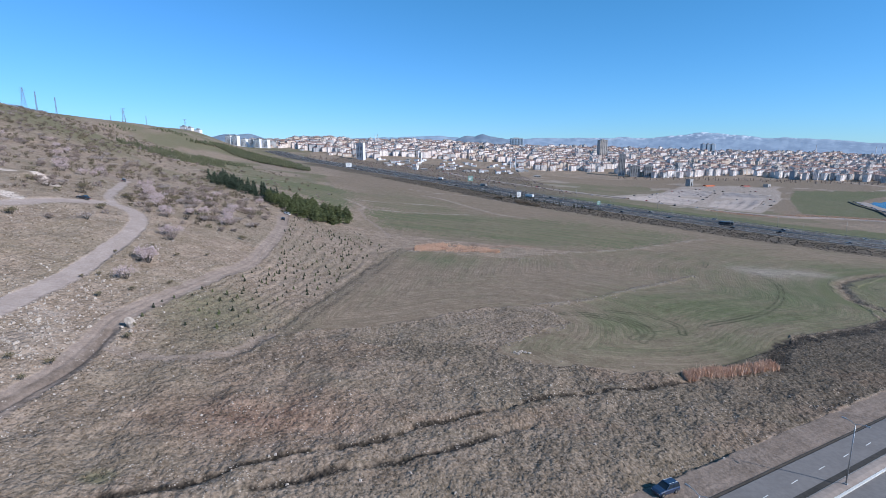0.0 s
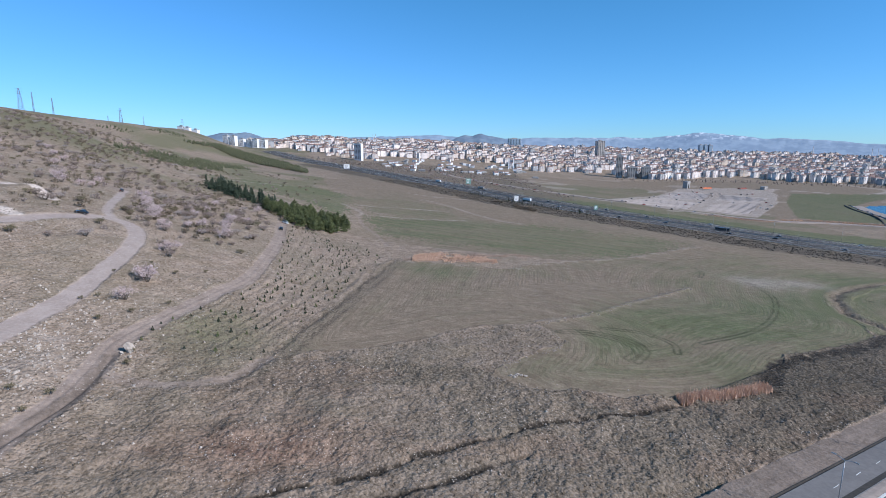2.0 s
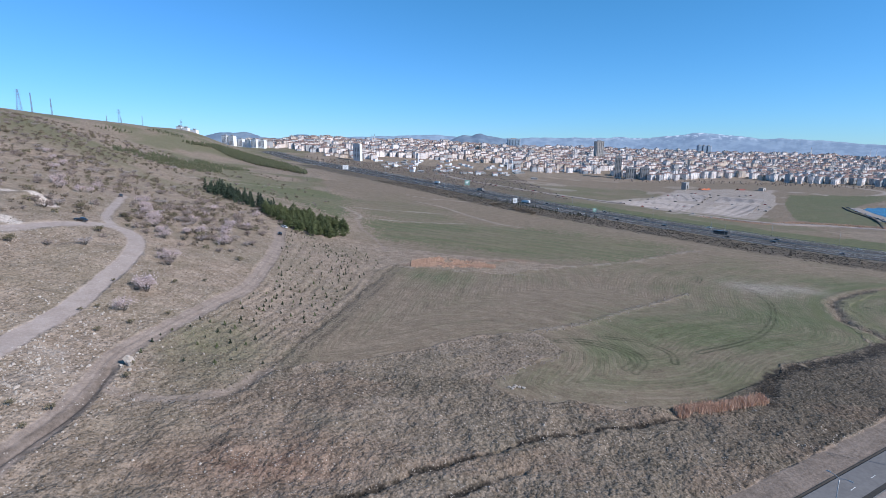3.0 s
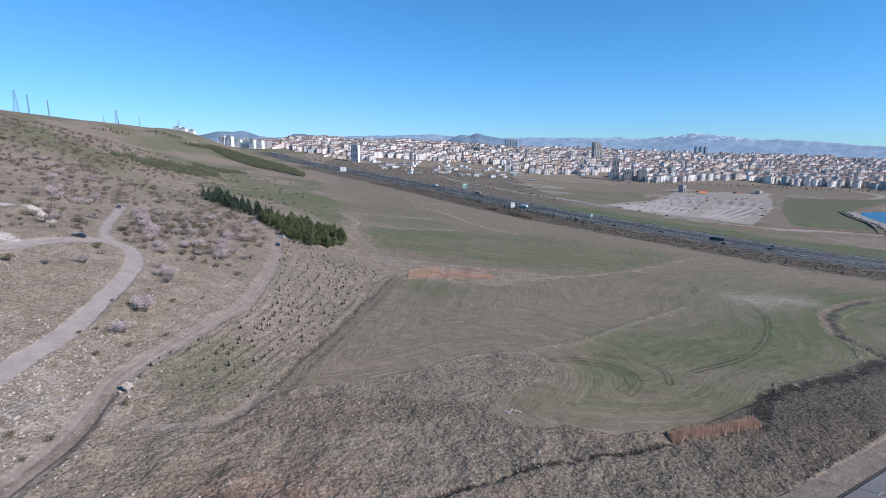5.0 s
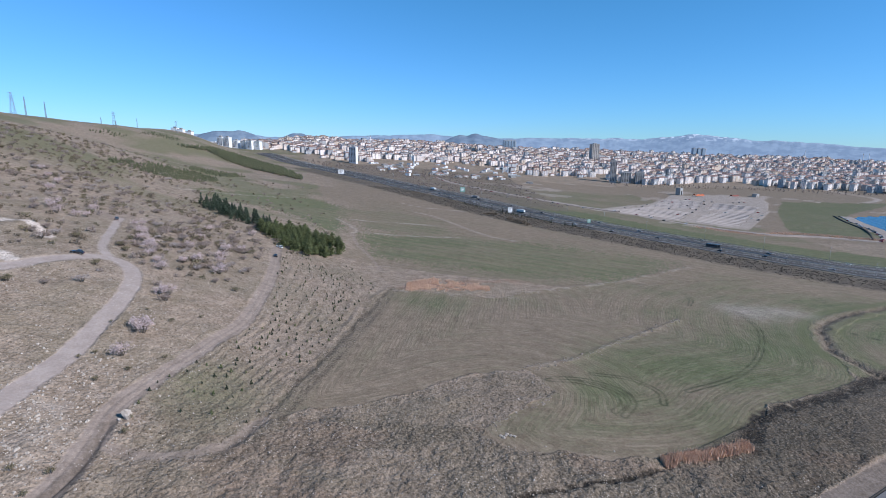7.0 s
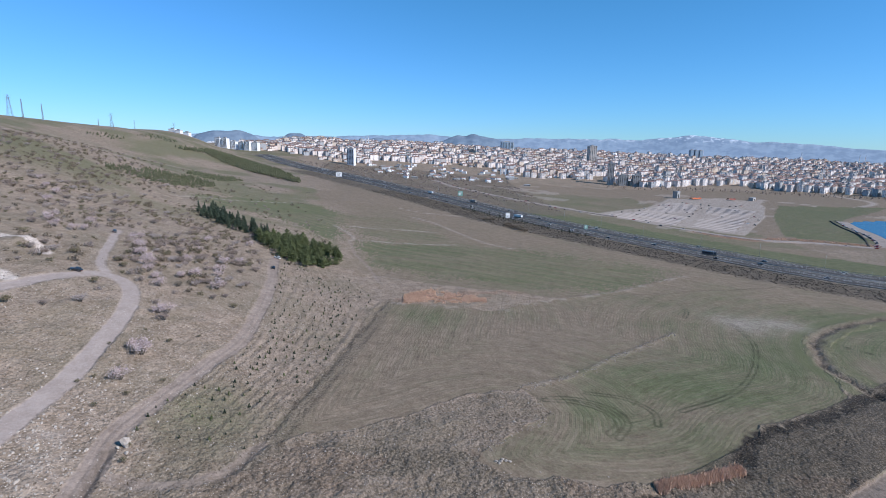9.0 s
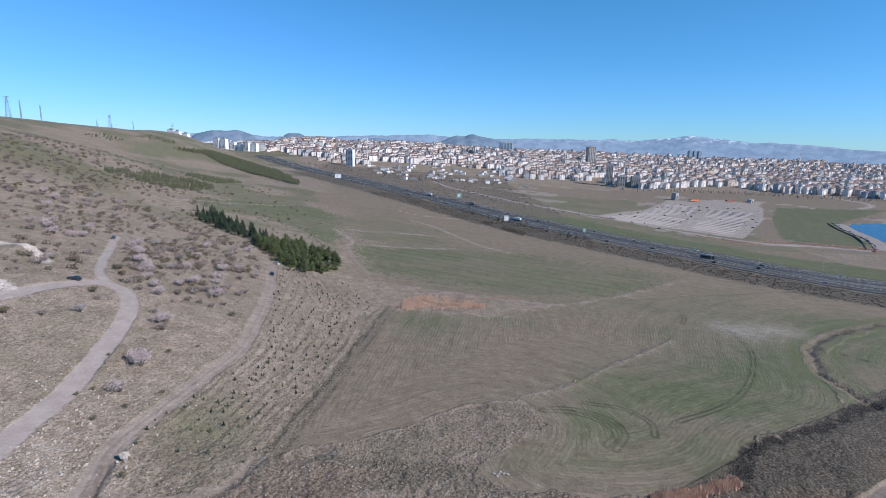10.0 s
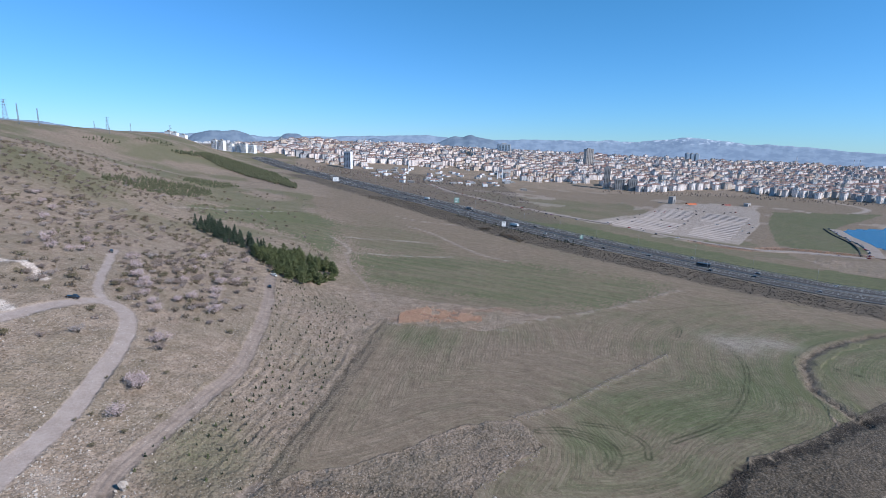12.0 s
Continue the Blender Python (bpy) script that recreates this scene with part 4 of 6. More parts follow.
road_sign(90, 618, 5.0, 6.0, 3.0, M_WHITE, "white panel facing the motorway on two steel posts")
road_sign(-181, 1010, 11.0, 8.0, 5.0, M_WHITE, "large white panel standing beside the motorway")
road_sign(42, 800, 8.0, 8.0, 6.0, M_GREENSIGN, "green and white motorway sign on steel posts")
road_sign(168, 560, 4.0, 4.5, 4.0, M_GREENSIGN, "small pale green motorway sign on posts")

# ---------------------------------------------------------------- vehicles
def section_loft(sections):
    """A closed hull through cross-sections of equal length."""
    k = len(sections[0])
    v = [p for s in sections for p in s]
    f = [(i * k + j, i * k + (j + 1) % k, (i + 1) * k + (j + 1) % k, (i + 1) * k + j) for i in range(len(sections) - 1) for j in range(k)]
    f += [tuple(range(k))[::-1], tuple(range((len(sections) - 1) * k, len(sections) * k))]
    return v, f


def car(label, mat, suv=False, group="cars", cat="car", fine=False):
    L, W, H1, H2 = (4.25, 1.75, 1.0, 1.62) if suv else (4.3, 1.75, 0.88, 1.45)
    ob = thing("car", label, cat, group)
    w = W / 2

    def ring(x, ww, z0, z1):
        return [(x, -ww * 0.94, z0), (x, -ww, z0 + 0.25), (x, -ww, z1 - 0.12), (x, -ww * 0.9, z1), (x, ww * 0.9, z1), (x, ww, z1 - 0.12), (x, ww, z0 + 0.25), (x, ww * 0.94, z0)]

    v, f = section_loft([ring(-L / 2, w * 0.86, 0.42, H1 * 0.92), ring(-L / 2 + 0.12, w * 0.97, 0.28, H1), ring(-L * 0.15, w, 0.24, H1), ring(L * 0.2, w, 0.24, H1 - 0.02), ring(L / 2 - 0.35, w * 0.96, 0.27, H1 * 0.86), ring(L / 2, w * 0.82, 0.40, H1 * 0.70)])
    part("body", mesh_of("body", v, f, [mat]), ob)
    x0, x1 = (-L / 2 + 0.12, L * 0.18) if suv else (-L / 2 + 0.55, L * 0.16)
    x2, x3 = (x0 + 0.25, x1 - 0.75) if suv else (x0 + 0.55, x1 - 0.75)
    cab = Build().add([(x0, -w * .9, H1 - .01), (x1, -w * .9, H1 - .03), (x1, w * .9, H1 - .03), (x0, w * .9, H1 - .01), (x2, -w * .74, H2 - .06), (x3, -w * .74, H2 - .06), (x3, w * .74, H2 - .06), (x2, w * .74, H2 - .06)],
                      [(0, 3, 2, 1), (4, 5, 6, 7), (0, 1, 5, 4), (1, 2, 6, 5), (2, 3, 7, 6), (3, 0, 4, 7)])
    part("windows", cab.mesh("windows", M_GLASS), ob, "dark tinted glass")
    part("roof", Build().box(x2 - .04, x3 + .04, -w * .77, w * .77, H2 - .07, H2, 0.03).mesh("roof", mat), ob)
    for y in (-1, 1) if fine else ():
        for xa, xb in ((x0, x2), (x1, x3), ((x0 + x1) / 2, (x2 + x3) / 2)):
            part("pillar", Build().tube((xa, y * w * .905, H1 - .03), (xb, y * w * .755, H2 - .04), 0.045, 0.04, 4).mesh("pillar", mat), ob)
    if suv:
        part("roof_rack", Build().tube((x2, -w * .6, H2 + .06), (x3, -w * .6, H2 + .06), .025).tube((x2, w * .6, H2 + .06), (x3, w * .6, H2 + .06), .025).mesh("roof_rack", M_STEEL), ob)
    tyre = Build().tube((0, -0.11, 0), (0, 0.11, 0), 0.34, 0.34, 12).mesh("tyre", M_TYRE)
    rim = Build().tube((0, -0.118, 0), (0, 0.118, 0), 0.2, 0.2, 8).mesh("rim", M_RIM)
    for x in (-L * .31, L * .31):
        for y in (-w + .1, w - .1):
            t = part("wheel", tyre, ob, "black tyre")
            t.location = (x, y, 0.34)
            if fine:
                part("rim", rim, t, "alloy rim")
    for y in (-w * .6, w * .6) if fine else ():
        part("headlight", Build().box(L / 2 - .12, L / 2 + .0, y - .16, y + .16, H1 * .60, H1 * .70).mesh("headlight", M_LAMP), ob, "clear headlight")
        part("tail_light", Build().box(-L / 2 - .01, -L / 2 + .1, y - .14, y + .14, H1 * .66, H1 * .84).mesh("tail_light", M_TAIL), ob, "red tail light")
    return ob


def put(ob, x, y, z, heading):
    """Stand a thing at a place, heading in degrees."""
    ob.matrix_basis = pose(x, y, z, 0, 0, heading)
    return ob


def settle(ob, x, y, heading, fix=0.0):
    """Stand a vehicle on the sloping ground."""
    e = 1.3
    a = radians(heading)
    c, s = math.cos(a), math.sin(a)
    zf, zb = surf(x + e * c, y + e * s), surf(x - e * c, y - e * s)
    zl, zr = surf(x - 0.7 * s, y + 0.7 * c), surf(x + 0.7 * s, y - 0.7 * c)
    ob.matrix_basis = Matrix.Translation((x, y, (zf + zb) / 2 + fix)) @ Matrix.Rotation(a, 4, "Z") @ Matrix.Rotation(-math.atan2(zf - zb, 2 * e), 4, "Y") @ Matrix.Rotation(math.atan2(zl - zr, 1.4), 4, "X")
    return ob


HEAD = math.degrees(ang)
P_BLUE, P_WHITE, P_SILVER = paint("navy_car_paint", (0.022, 0.040, 0.085)), paint("white_car_paint", (0.75, 0.75, 0.75)), paint("silver_car_paint", (0.36, 0.37, 0.38))
P_BLACK, P_RED, P_GREY = paint("black_car_paint", (0.02, 0.02, 0.022)), paint("red_car_paint", (0.50, 0.03, 0.03)), paint("grey_car_paint", (0.10, 0.105, 0.11))
settle(car("dark blue estate parked on the dirt shoulder", P_BLUE, True, fine=True), 32.2, 67.3, HEAD + 180 - 4)
settle(car("black saloon parked at the gravel fork", P_BLACK, fine=True), -128.5, 185.5, 190)
settle(car("dark car stopped on the upper gravel spur", P_GREY, fine=True), -157, 257, 118)
settle(car("white car parked beside the pine wood", P_WHITE, fine=True), -89.2, 295.2, 150)
settle(car("small dark buggy standing on the dirt track", P_BLACK), -83.5, 268.5, 110)


def lorry(label, cab_mat, box_mat, group):
    ob = thing("lorry", label, "lorry", group)
    part("cab", Build().box(3.9, 6.0, -1.2, 1.2, 0.6, 3.1, 0.06).mesh("cab", cab_mat), ob)
    part("windscreen", Build().box(5.6, 6.03, -1.05, 1.05, 1.8, 2.7).mesh("windscreen", M_GLASS), ob, "dark windscreen")
    part("cargo_box", Build().box(-6.5, 3.6, -1.25, 1.25, 1.1, 3.8, 0.03).mesh("cargo_box", box_mat), ob)
    part("chassis", Build().box(-6.3, 5.5, -0.9, 0.9, 0.55, 1.08).mesh("chassis", M_TYRE), ob)
    wh = Build().tube((0, -0.15, 0), (0, 0.15, 0), 0.5, 0.5, 10).mesh("wheel", M_TYRE)
    for x in (-5.4, -4.2, -3.0, 4.7):
        for y in (-1.05, 1.05):
            part("wheel", wh, ob).location = (x, y, 0.5)
    return ob


def bus(label):
    ob = thing("bus", label, "bus", "motorway traffic")
    part("body", Build().box(-6.2, 6.2, -1.27, 1.27, 0.45, 3.4, 0.08).mesh("body", P_GREY), ob)
    for y in (-1.22, 1.22):
        for i in range(6):
            part("window", Build().box(-5.6 + i * 1.9, -3.95 + i * 1.9, y - 0.03, y + 0.03, 1.6, 2.7).mesh("window", M_GLASS), ob)
    wh = Build().tube((0, -0.15, 0), (0, 0.15, 0), 0.5, 0.5, 10).mesh("wheel", M_TYRE)
    for x in (-3.8, 3.9):
        for y in (-1.1, 1.1):
            part("wheel", wh, ob).location = (x, y, 0.5)
    return ob


traffic = [car(lab, mat, suv, "motorway traffic") for lab, mat, suv in (("white car on the motorway", P_WHITE, False), ("silver car on the motorway", P_SILVER, False), ("black van-like car on the motorway", P_BLACK, True), ("dark grey car on the motorway", P_GREY, False))]
used = [False] * len(traffic)
spots = [(258, 494, -3), (300, 452, -10), (300, 452, -20), (335, 425, -26), (350, 415, -4), (235, 516, -21), (200, 548, -27), (180, 570, -4), (150, 606, -22), (128, 632, -9), (110, 656, -26), (95, 680, -5), (70, 720, -22), (60, 735, -9), (40, 766, -26), (20, 800, -20), (5, 820, -4), (-20, 850, -26), (-45, 890, -10), (-70, 930, -22), (-100, 970, -4), (-140, 1030, -26), (-180, 1090, -20), (-220, 1140, -6), (380, 400, -22), (405, 390, -8), (275, 477, -27), (215, 532, -9), (167, 585, -26)]
for i, (x, y, q) in enumerate(spots):
    q = 1.62 * q + 19
    px, py, pz, a = on_highway(nearest_k(x, y), q, 0.09)
    j = i * 7 % len(traffic)
    m = Matrix.Translation((px, py, pz)) @ Matrix.Rotation(a + (math.pi if q > -5 else 0), 4, "Z")
    if used[j]:
        copy_thing(traffic[j], m)
    else:
        traffic[j].matrix_basis = m
        used[j] = True
px, py, pz, a = on_highway(nearest_k(268, 482), -12, 0.09)
bus("dark coach driving on the motorway").matrix_basis = Matrix.Translation((px, py, pz)) @ Matrix.Rotation(a, 4, "Z")
for x, y, q, lab, b in ((120, 642, -21, "white lorry on the motorway", M_WHITE), (48, 752, -5, "grey lorry on the motorway", M_CONCRETE), (-10, 840, -8, "white box lorry on the motorway", M_WHITE)):
    px, py, pz, a = on_highway(nearest_k(x, y), 1.62 * q + 19, 0.09)
    lorry(lab, P_WHITE, b, "motorway traffic").matrix_basis = Matrix.Translation((px, py, pz)) @ Matrix.Rotation(a, 4, "Z")

# ---------------------------------------------------------------- gathering ground beyond the motorway, lake
def gathering_ground():
    lot = thing("pavement", "pale rubble yard laid out in parallel rows", "yard", kind="structure")
    d = np.array((0.61, -0.792))
    n = np.array((0.792, 0.61))
    lane = [np.array(q, float) for q in ((325, 668), (516, 972), (399, 654), (642, 989))]
    for i in range(22):
        o = np.array((320, 700)) + n * (i * 18.5 - 60)
        ts = np.arange(-260, 260, 3.0)
        pts = o + ts[:, None] * d
        ok = inside(pts[:, 0], pts[:, 1], [(252, 758), (350, 860), (450, 1010), (520, 1100), (620, 1085), (655, 1045), (612, 960), (530, 845), (440, 720), (395, 660), (330, 700), (280, 728)])
        for p0, p1 in ((lane[0], lane[1]), (lane[2], lane[3])):
            side = (p1 - p0) / np.linalg.norm(p1 - p0)
            ok &= np.abs((pts[:, 0] - p0[0]) * side[1] - (pts[:, 1] - p0[1]) * side[0]) > 8
        runs = np.split(np.arange(len(ts)), np.where(np.diff(ok.astype(int)) != 0)[0] + 1)
        for run in runs:
            if len(run) < 6 or not ok[run[0]]:
                continue
            q = pts[run]
            lev = smooth_level(q, 0.0) if len(q) > 15 else land(q[:, 0], q[:, 1])
            ribbon("rubble_row", q, [(-5.0, -0.6), (-4.6, 0.0), (4.6, 0.0), (5.0, -0.6)], lev + 0.32, M_LOTROW).parent = lot
    cols = [car("car parked in the rubble yard", m, s, "cars round the yard") for m, s in ((P_BLACK, True), (P_WHITE, False), (P_GREY, False), (P_RED, False))]
    r = np.random.default_rng(5)
    spots = [(300 + 330 * r.random(), 640 + 420 * r.random()) for _ in range(120)]
    lots = [p for p in spots if inside(np.array([p[0]]), np.array([p[1]]), LOT)[0]][:30]
    svc = spline([(265, 745), (300, 690), (340, 645), (395, 606), (450, 600), (505, 575)], 12.0)
    lots += [tuple(p + r.normal(size=2) * 4) for p in svc[::2]]
    dam = spline([(508, 585), (560, 660), (592, 735), (625, 800)], 6.0)
    lots += [tuple(p + np.array((6, -4)) + r.normal(size=2) * 2) for p in dam[::2]]
    lots += [tuple(p + r.normal(size=2) * 8) for p in SERVICE[::3]]
    for i, (x, y) in enumerate(lots):
        m = pose(x, y, surf(x, y), 0, 0, r.random() * 360)
        if i < 4:
            cols[i].matrix_basis = m
        else:
            copy_thing(cols[int(r.integers(4))], m)
    # dark embankment wall and sandy spit beside the lake
    z = smooth_level(dam, 0.0)
    ribbon("dam_wall", dam, [(-2, -2.5), (-0.7, 1.1), (0.7, 1.1), (2.5, -2.5)], z, M_DARKGROUND, "dark earth dike beside the lake", "dike")
    ribbon("spit", offset(dam, 15), [(-9, -1.5), (-7, 0.6), (7, 0.6), (10, -1.5)], z, M_SOIL, "pale sandy spit along the shore", "pavement")
    ribbon("service_road", svc, [(-5, -0.8), (-4, 0.5), (4, 0.5), (5, -0.8)], smooth_level(svc, 0.0), M_SOIL, "pale unpaved service road beside the yard", "road")
    ribbon("service_road", SERVICE, [(-5, -0.8), (-4, 0.5), (4, 0.5), (5, -0.8)], smooth_level(SERVICE, 0.0), M_SOIL, "pale unpaved service road up to the town", "road")


gathering_ground()


def water_material():
    m, nt, b = nodes_of("lake_water")
    g = nt.nodes.new("ShaderNodeNewGeometry").outputs["Position"]
    n = noise_node(nt, 0.35, 4, 0.6, g)
    nt.links.new(mixc(nt, noise_node(nt, 0.01, 3, 0.5, g), (0.012, 0.060, 0.13), (0.025, 0.085, 0.16)), b.inputs["Base Color"])
    b.inputs["Roughness"].default_value = 0.25
    bump(nt, b, n, 0.3, 0.3)
    return m


lake_line = spline([(p[0], p[1]) for p in LAKE], 20.0, True)
lake = new("water", mesh_of("water", [(*p, -37.9) for p in lake_line], [tuple(range(len(lake_line)))], [water_material()]))
tagged(lake, "blue rippled lake behind the dike", "lake", kind="structure")

# small buildings at the yard
def yard_block(x, y, w, d, h, mat, label, name="shed"):
    b = thing(name, label, "shed", at=(x, y, surf(x, y)), turn=40)
    part("wall", Build().box(-w / 2, w / 2, -d / 2, d / 2, -1, h).mesh("wall", mat), b)
    part("roof", Build().box(-w / 2 - .4, w / 2 + .4, -d / 2 - .4, d / 2 + .4, h, h + 0.5, 0.15).mesh("roof", M_CONCRETE), b)
    part("doorway", Build().box(-w * .15, w * .15, -d / 2 - .05, -d / 2 + .02, -0.5, h * .6).mesh("doorway", M_GLASS), b, "dark doorway")


yard_block(540, 1146, 14, 10, 15, M_CONCRETE, "grey concrete block house at the yard's corner")
yard_block(690, 1112, 16, 9, 6, M_TOWERGREY, "low grey hut at the end of the yard")


def tarpaulin(x, y, w, d, h, mat, label):
    b = thing("tent", label, "tent", at=(x, y, surf(x, y)), turn=20)
    v, f = [], []
    for i in range(7):
        t = i / 6
        for j in range(5):
            s = j / 4
            v.append(((t - .5) * w, (s - .5) * d, h * (0.35 + 0.65 * math.sin(math.pi * s) * (0.7 + 0.3 * math.cos(i * 2.1)))))
    for i in range(6):
        for j in range(4):
            f.append((i * 5 + j, (i + 1) * 5 + j, (i + 1) * 5 + j + 1, i * 5 + j + 1))
    part("canopy", mesh_of("canopy", v, f, [mat], None, True), b)
    for sx in (-.48, .48):
        for sy in (-.48, .48):
            part("pole", Build().tube((sx * w, sy * d, -.5), (sx * w, sy * d, h * .4), .15).mesh("pole", M_STEEL), b)


tarpaulin(566, 1112, 24, 11, 5, M_ORANGE, "bright orange tent roof at the yard")
tarpaulin(640, 1105, 18, 10, 5, plain("faded_red_sheet", (0.28, 0.08, 0.06), (0.42, 0.14, 0.10), 0.5, 0.8), "faded red tent at the yard")

# ---------------------------------------------------------------- town
def block_template(w, d, h, roof):
    """Wall and roof of an apartment block: verts, faces, uvs."""
    x, y = w / 2, d / 2
    # a stepped plan with a shallow bay
    plan = [(-x, -y), (-x * 0.25, -y), (-x * 0.25, -y - 1.2), (x * 0.25, -y - 1.2), (x * 0.25, -y), (x, -y), (x, y), (-x, y)]
    v, f, uv = [], [], []
    n = len(plan)
    acc = 0.0
    v += [(px, py, -6.0) for px, py in plan] + [(px, py, h) for px, py in plan]
    for i in range(n):
        j = (i + 1) % n
        L = math.dist(plan[i], plan[j])
        f.append((i, j, n + j, n + i))
        uv += [(acc, -6.0), (acc + L, -6.0), (acc + L, h), (acc, h)]
        acc += L
    rv, rf = [], []
    e = 0.7
    if roof:
        k = min(x, y) * 0.9
        rv = [(-x - e, -y - 1.2 - e, h), (x + e, -y - 1.2 - e, h), (x + e, y + e, h), (-x - e, y + e, h), (-x + k, 0, h + 1.5), (x - k, 0, h + 1.5)]
        rf = [(0, 1, 5, 4), (1, 2, 5), (2, 3, 4, 5), (3, 0, 4), (3, 2, 1, 0)]
        b = Build()
        b.add(rv, rf).box(x * .2, x * .2 + 1.0, y * .2, y * .2 + 1.0, h + .5, h + 3.4)
        rv, rf = b.v, b.f
    else:
        b = Build()
        b.box(-x - .3, x + .3, -y - 1.4, y + .3, h, h + 0.7, 0.1).box(-2, 2, -2, 2, h + .7, h + 3.2)
        rv, rf = b.v, b.f
    bb = Build()
    for i in range(1, int(h / 3)):
        bb.box(-x * 0.8, -x * 0.3, -y - 1.3, -y + 0.02, i * 3.0 - 0.1, i * 3.0 + 0.9)
        bb.box(x * 0.3, x * 0.8, -y - 1.3, -y + 0.02, i * 3.0 - 0.1, i * 3.0 + 0.9)
    return (v, f, uv), (rv, rf), (bb.v, bb.f)


TEMPLATES = [block_template(w, d, s * 3.0, r) for w, d, s, r in [(17, 11, 5, 1), (16, 10, 5, 1), (22, 10, 5, 1), (13, 10, 3, 1), (19, 11, 5, 0), (26, 10, 6, 1), (16, 11, 4, 1), (20, 10, 6, 0), (12, 10, 2, 1), (17, 12, 7, 0)]]


def uv_mesh(name, v, f, uv, mat):
    me = mesh_of(name, v, f, [mat])
    lay = me.uv_layers.new(name="UVMap")
    lay.data.foreach_set("uv", np.asarray(uv, np.float32).ravel())
    return me


def town():
    r = np.random.default_rng(11)
    ex, ey = zip(*[(-700, 1620), (-506, 1580), (-352, 1493), (-252, 1458), (-101, 1529), (68, 1640), (170, 1640), (205, 1475), (303, 1480), (475, 1500), (536, 1405), (669, 1391), (770, 1437), (850, 1436), (928, 1316), (1024, 1250), (1100, 1180), (1900, 1150)])
    spots = []
    for cx in np.arange(-640, 2050, 21.5):
        for cy in np.arange(1100, 2480, 26.0):
            ax = cx + 6 * math.sin(cy * 0.013) + r.normal() * 2.5
            ay = cy + 9 * math.sin(cx * 0.011) + r.normal() * 3.5
            edge = np.interp(ax, ex, ey) + 44 * (vnoise(np.array([ax / 60]), np.array([3.0]), 97)[0] - 0.5)
            if ay < edge or ax / ay > 0.95 or ax / ay < -0.40:
                continue
            if r.random() < 0.10 + 0.35 * max(0, 1 - (ay - edge) / 60):
                continue
            if vnoise(np.array([ax / 130]), np.array([ay / 130]), 91)[0] > 0.80:
                continue
            if abs(ax + 222) < 24 and abs(ay - 1412) < 34 or abs(ax - 480) < 30 and abs(ay - 1440) < 30 or ax < -430 and ay < 1620:
                continue
            spots.append((ay, ax))
    spots.sort()
    near = spots[:300]
    protos = []
    for i, (w, rf, bl) in enumerate(TEMPLATES):
        b = thing("apartment_block", "pale rendered apartment block under a red tiled roof" if len(rf[0]) == 14 else "pale flat-roofed apartment block with balconies", "apartment block", "town blocks")
        part("wall", uv_mesh("wall", *w, M_WALL), b)
        part("roof", mesh_of("roof", *rf, [M_ROOF if len(rf[0]) == 14 else M_CONCRETE]), b)
        tagged(part("balcony", mesh_of("balcony", *bl, [M_WHITE]), b), kind="stuff")
        protos.append([b, False])

    def pick(x, y):
        # low houses near the edge on the flat, tall blocks up the slope
        low = y < np.interp(x, ex, ey) + 50 and x < 450
        return int(r.choice([8, 3, 8, 0])) if low else int(r.choice([0, 1, 2, 4, 5, 6, 7, 9, 1, 2, 5, 0]))

    def turn_at(x, y):
        return math.floor(vnoise(np.array([x / 220]), np.array([y / 220]), 95)[0] * 5) * 0.11 + 0.25 + r.normal() * 0.06

    for y, x in near:
        k = pick(x, y)
        m = Matrix.Translation((x, y, surf(x, y))) @ Matrix.Rotation(turn_at(x, y), 4, "Z")
        if protos[k][1]:
            copy_thing(protos[k][0], m)
        else:
            protos[k][0].matrix_basis = m
            protos[k][1] = True
    for k, (b, seen) in enumerate(protos):
        if not seen:
            y, x = spots[305 + k]
            b.matrix_basis = Matrix.Translation((x, y, surf(x, y)))
    wv, wf, wu, rv, rf_, rm = [], [], [], [], [], []
    for y, x in spots[320:]:
        k = pick(x, y)
        (v, f, uv), (v2, f2), _ = TEMPLATES[k]
        a, z = turn_at(x, y), surf(x, y)
        c, s = math.cos(a), math.sin(a)
        sc = 0.75 + 0.55 * r.random() ** 1.5
        n0 = len(wv)
        wv += [(x + p[0] * c - p[1] * s, y + p[0] * s + p[1] * c, z + p[2] * sc) for p in v]
        wf += [tuple(i + n0 for i in q) for q in f]
        wu += [(q[0], q[1] * 1.0) for q in uv]
        n0 = len(rv)
        rv += [(x + p[0] * c - p[1] * s, y + p[0] * s + p[1] * c, z + p[2] * sc) for p in v2]
        rf_ += [tuple(i + n0 for i in q) for q in f2]
        rm += [0 if len(v2) == 14 else 1] * len(f2)
    far = thing("far_town", "dense pale apartment blocks with red roofs climbing a slope", "buildings", kind="stuff")
    part("walls", uv_mesh("walls", wv, wf, wu, M_WALL), far)
    part("roofs", mesh_of("roofs", rv, rf_, [M_ROOF, M_CONCRETE], rm), far)
    return spots


TOWN = town()


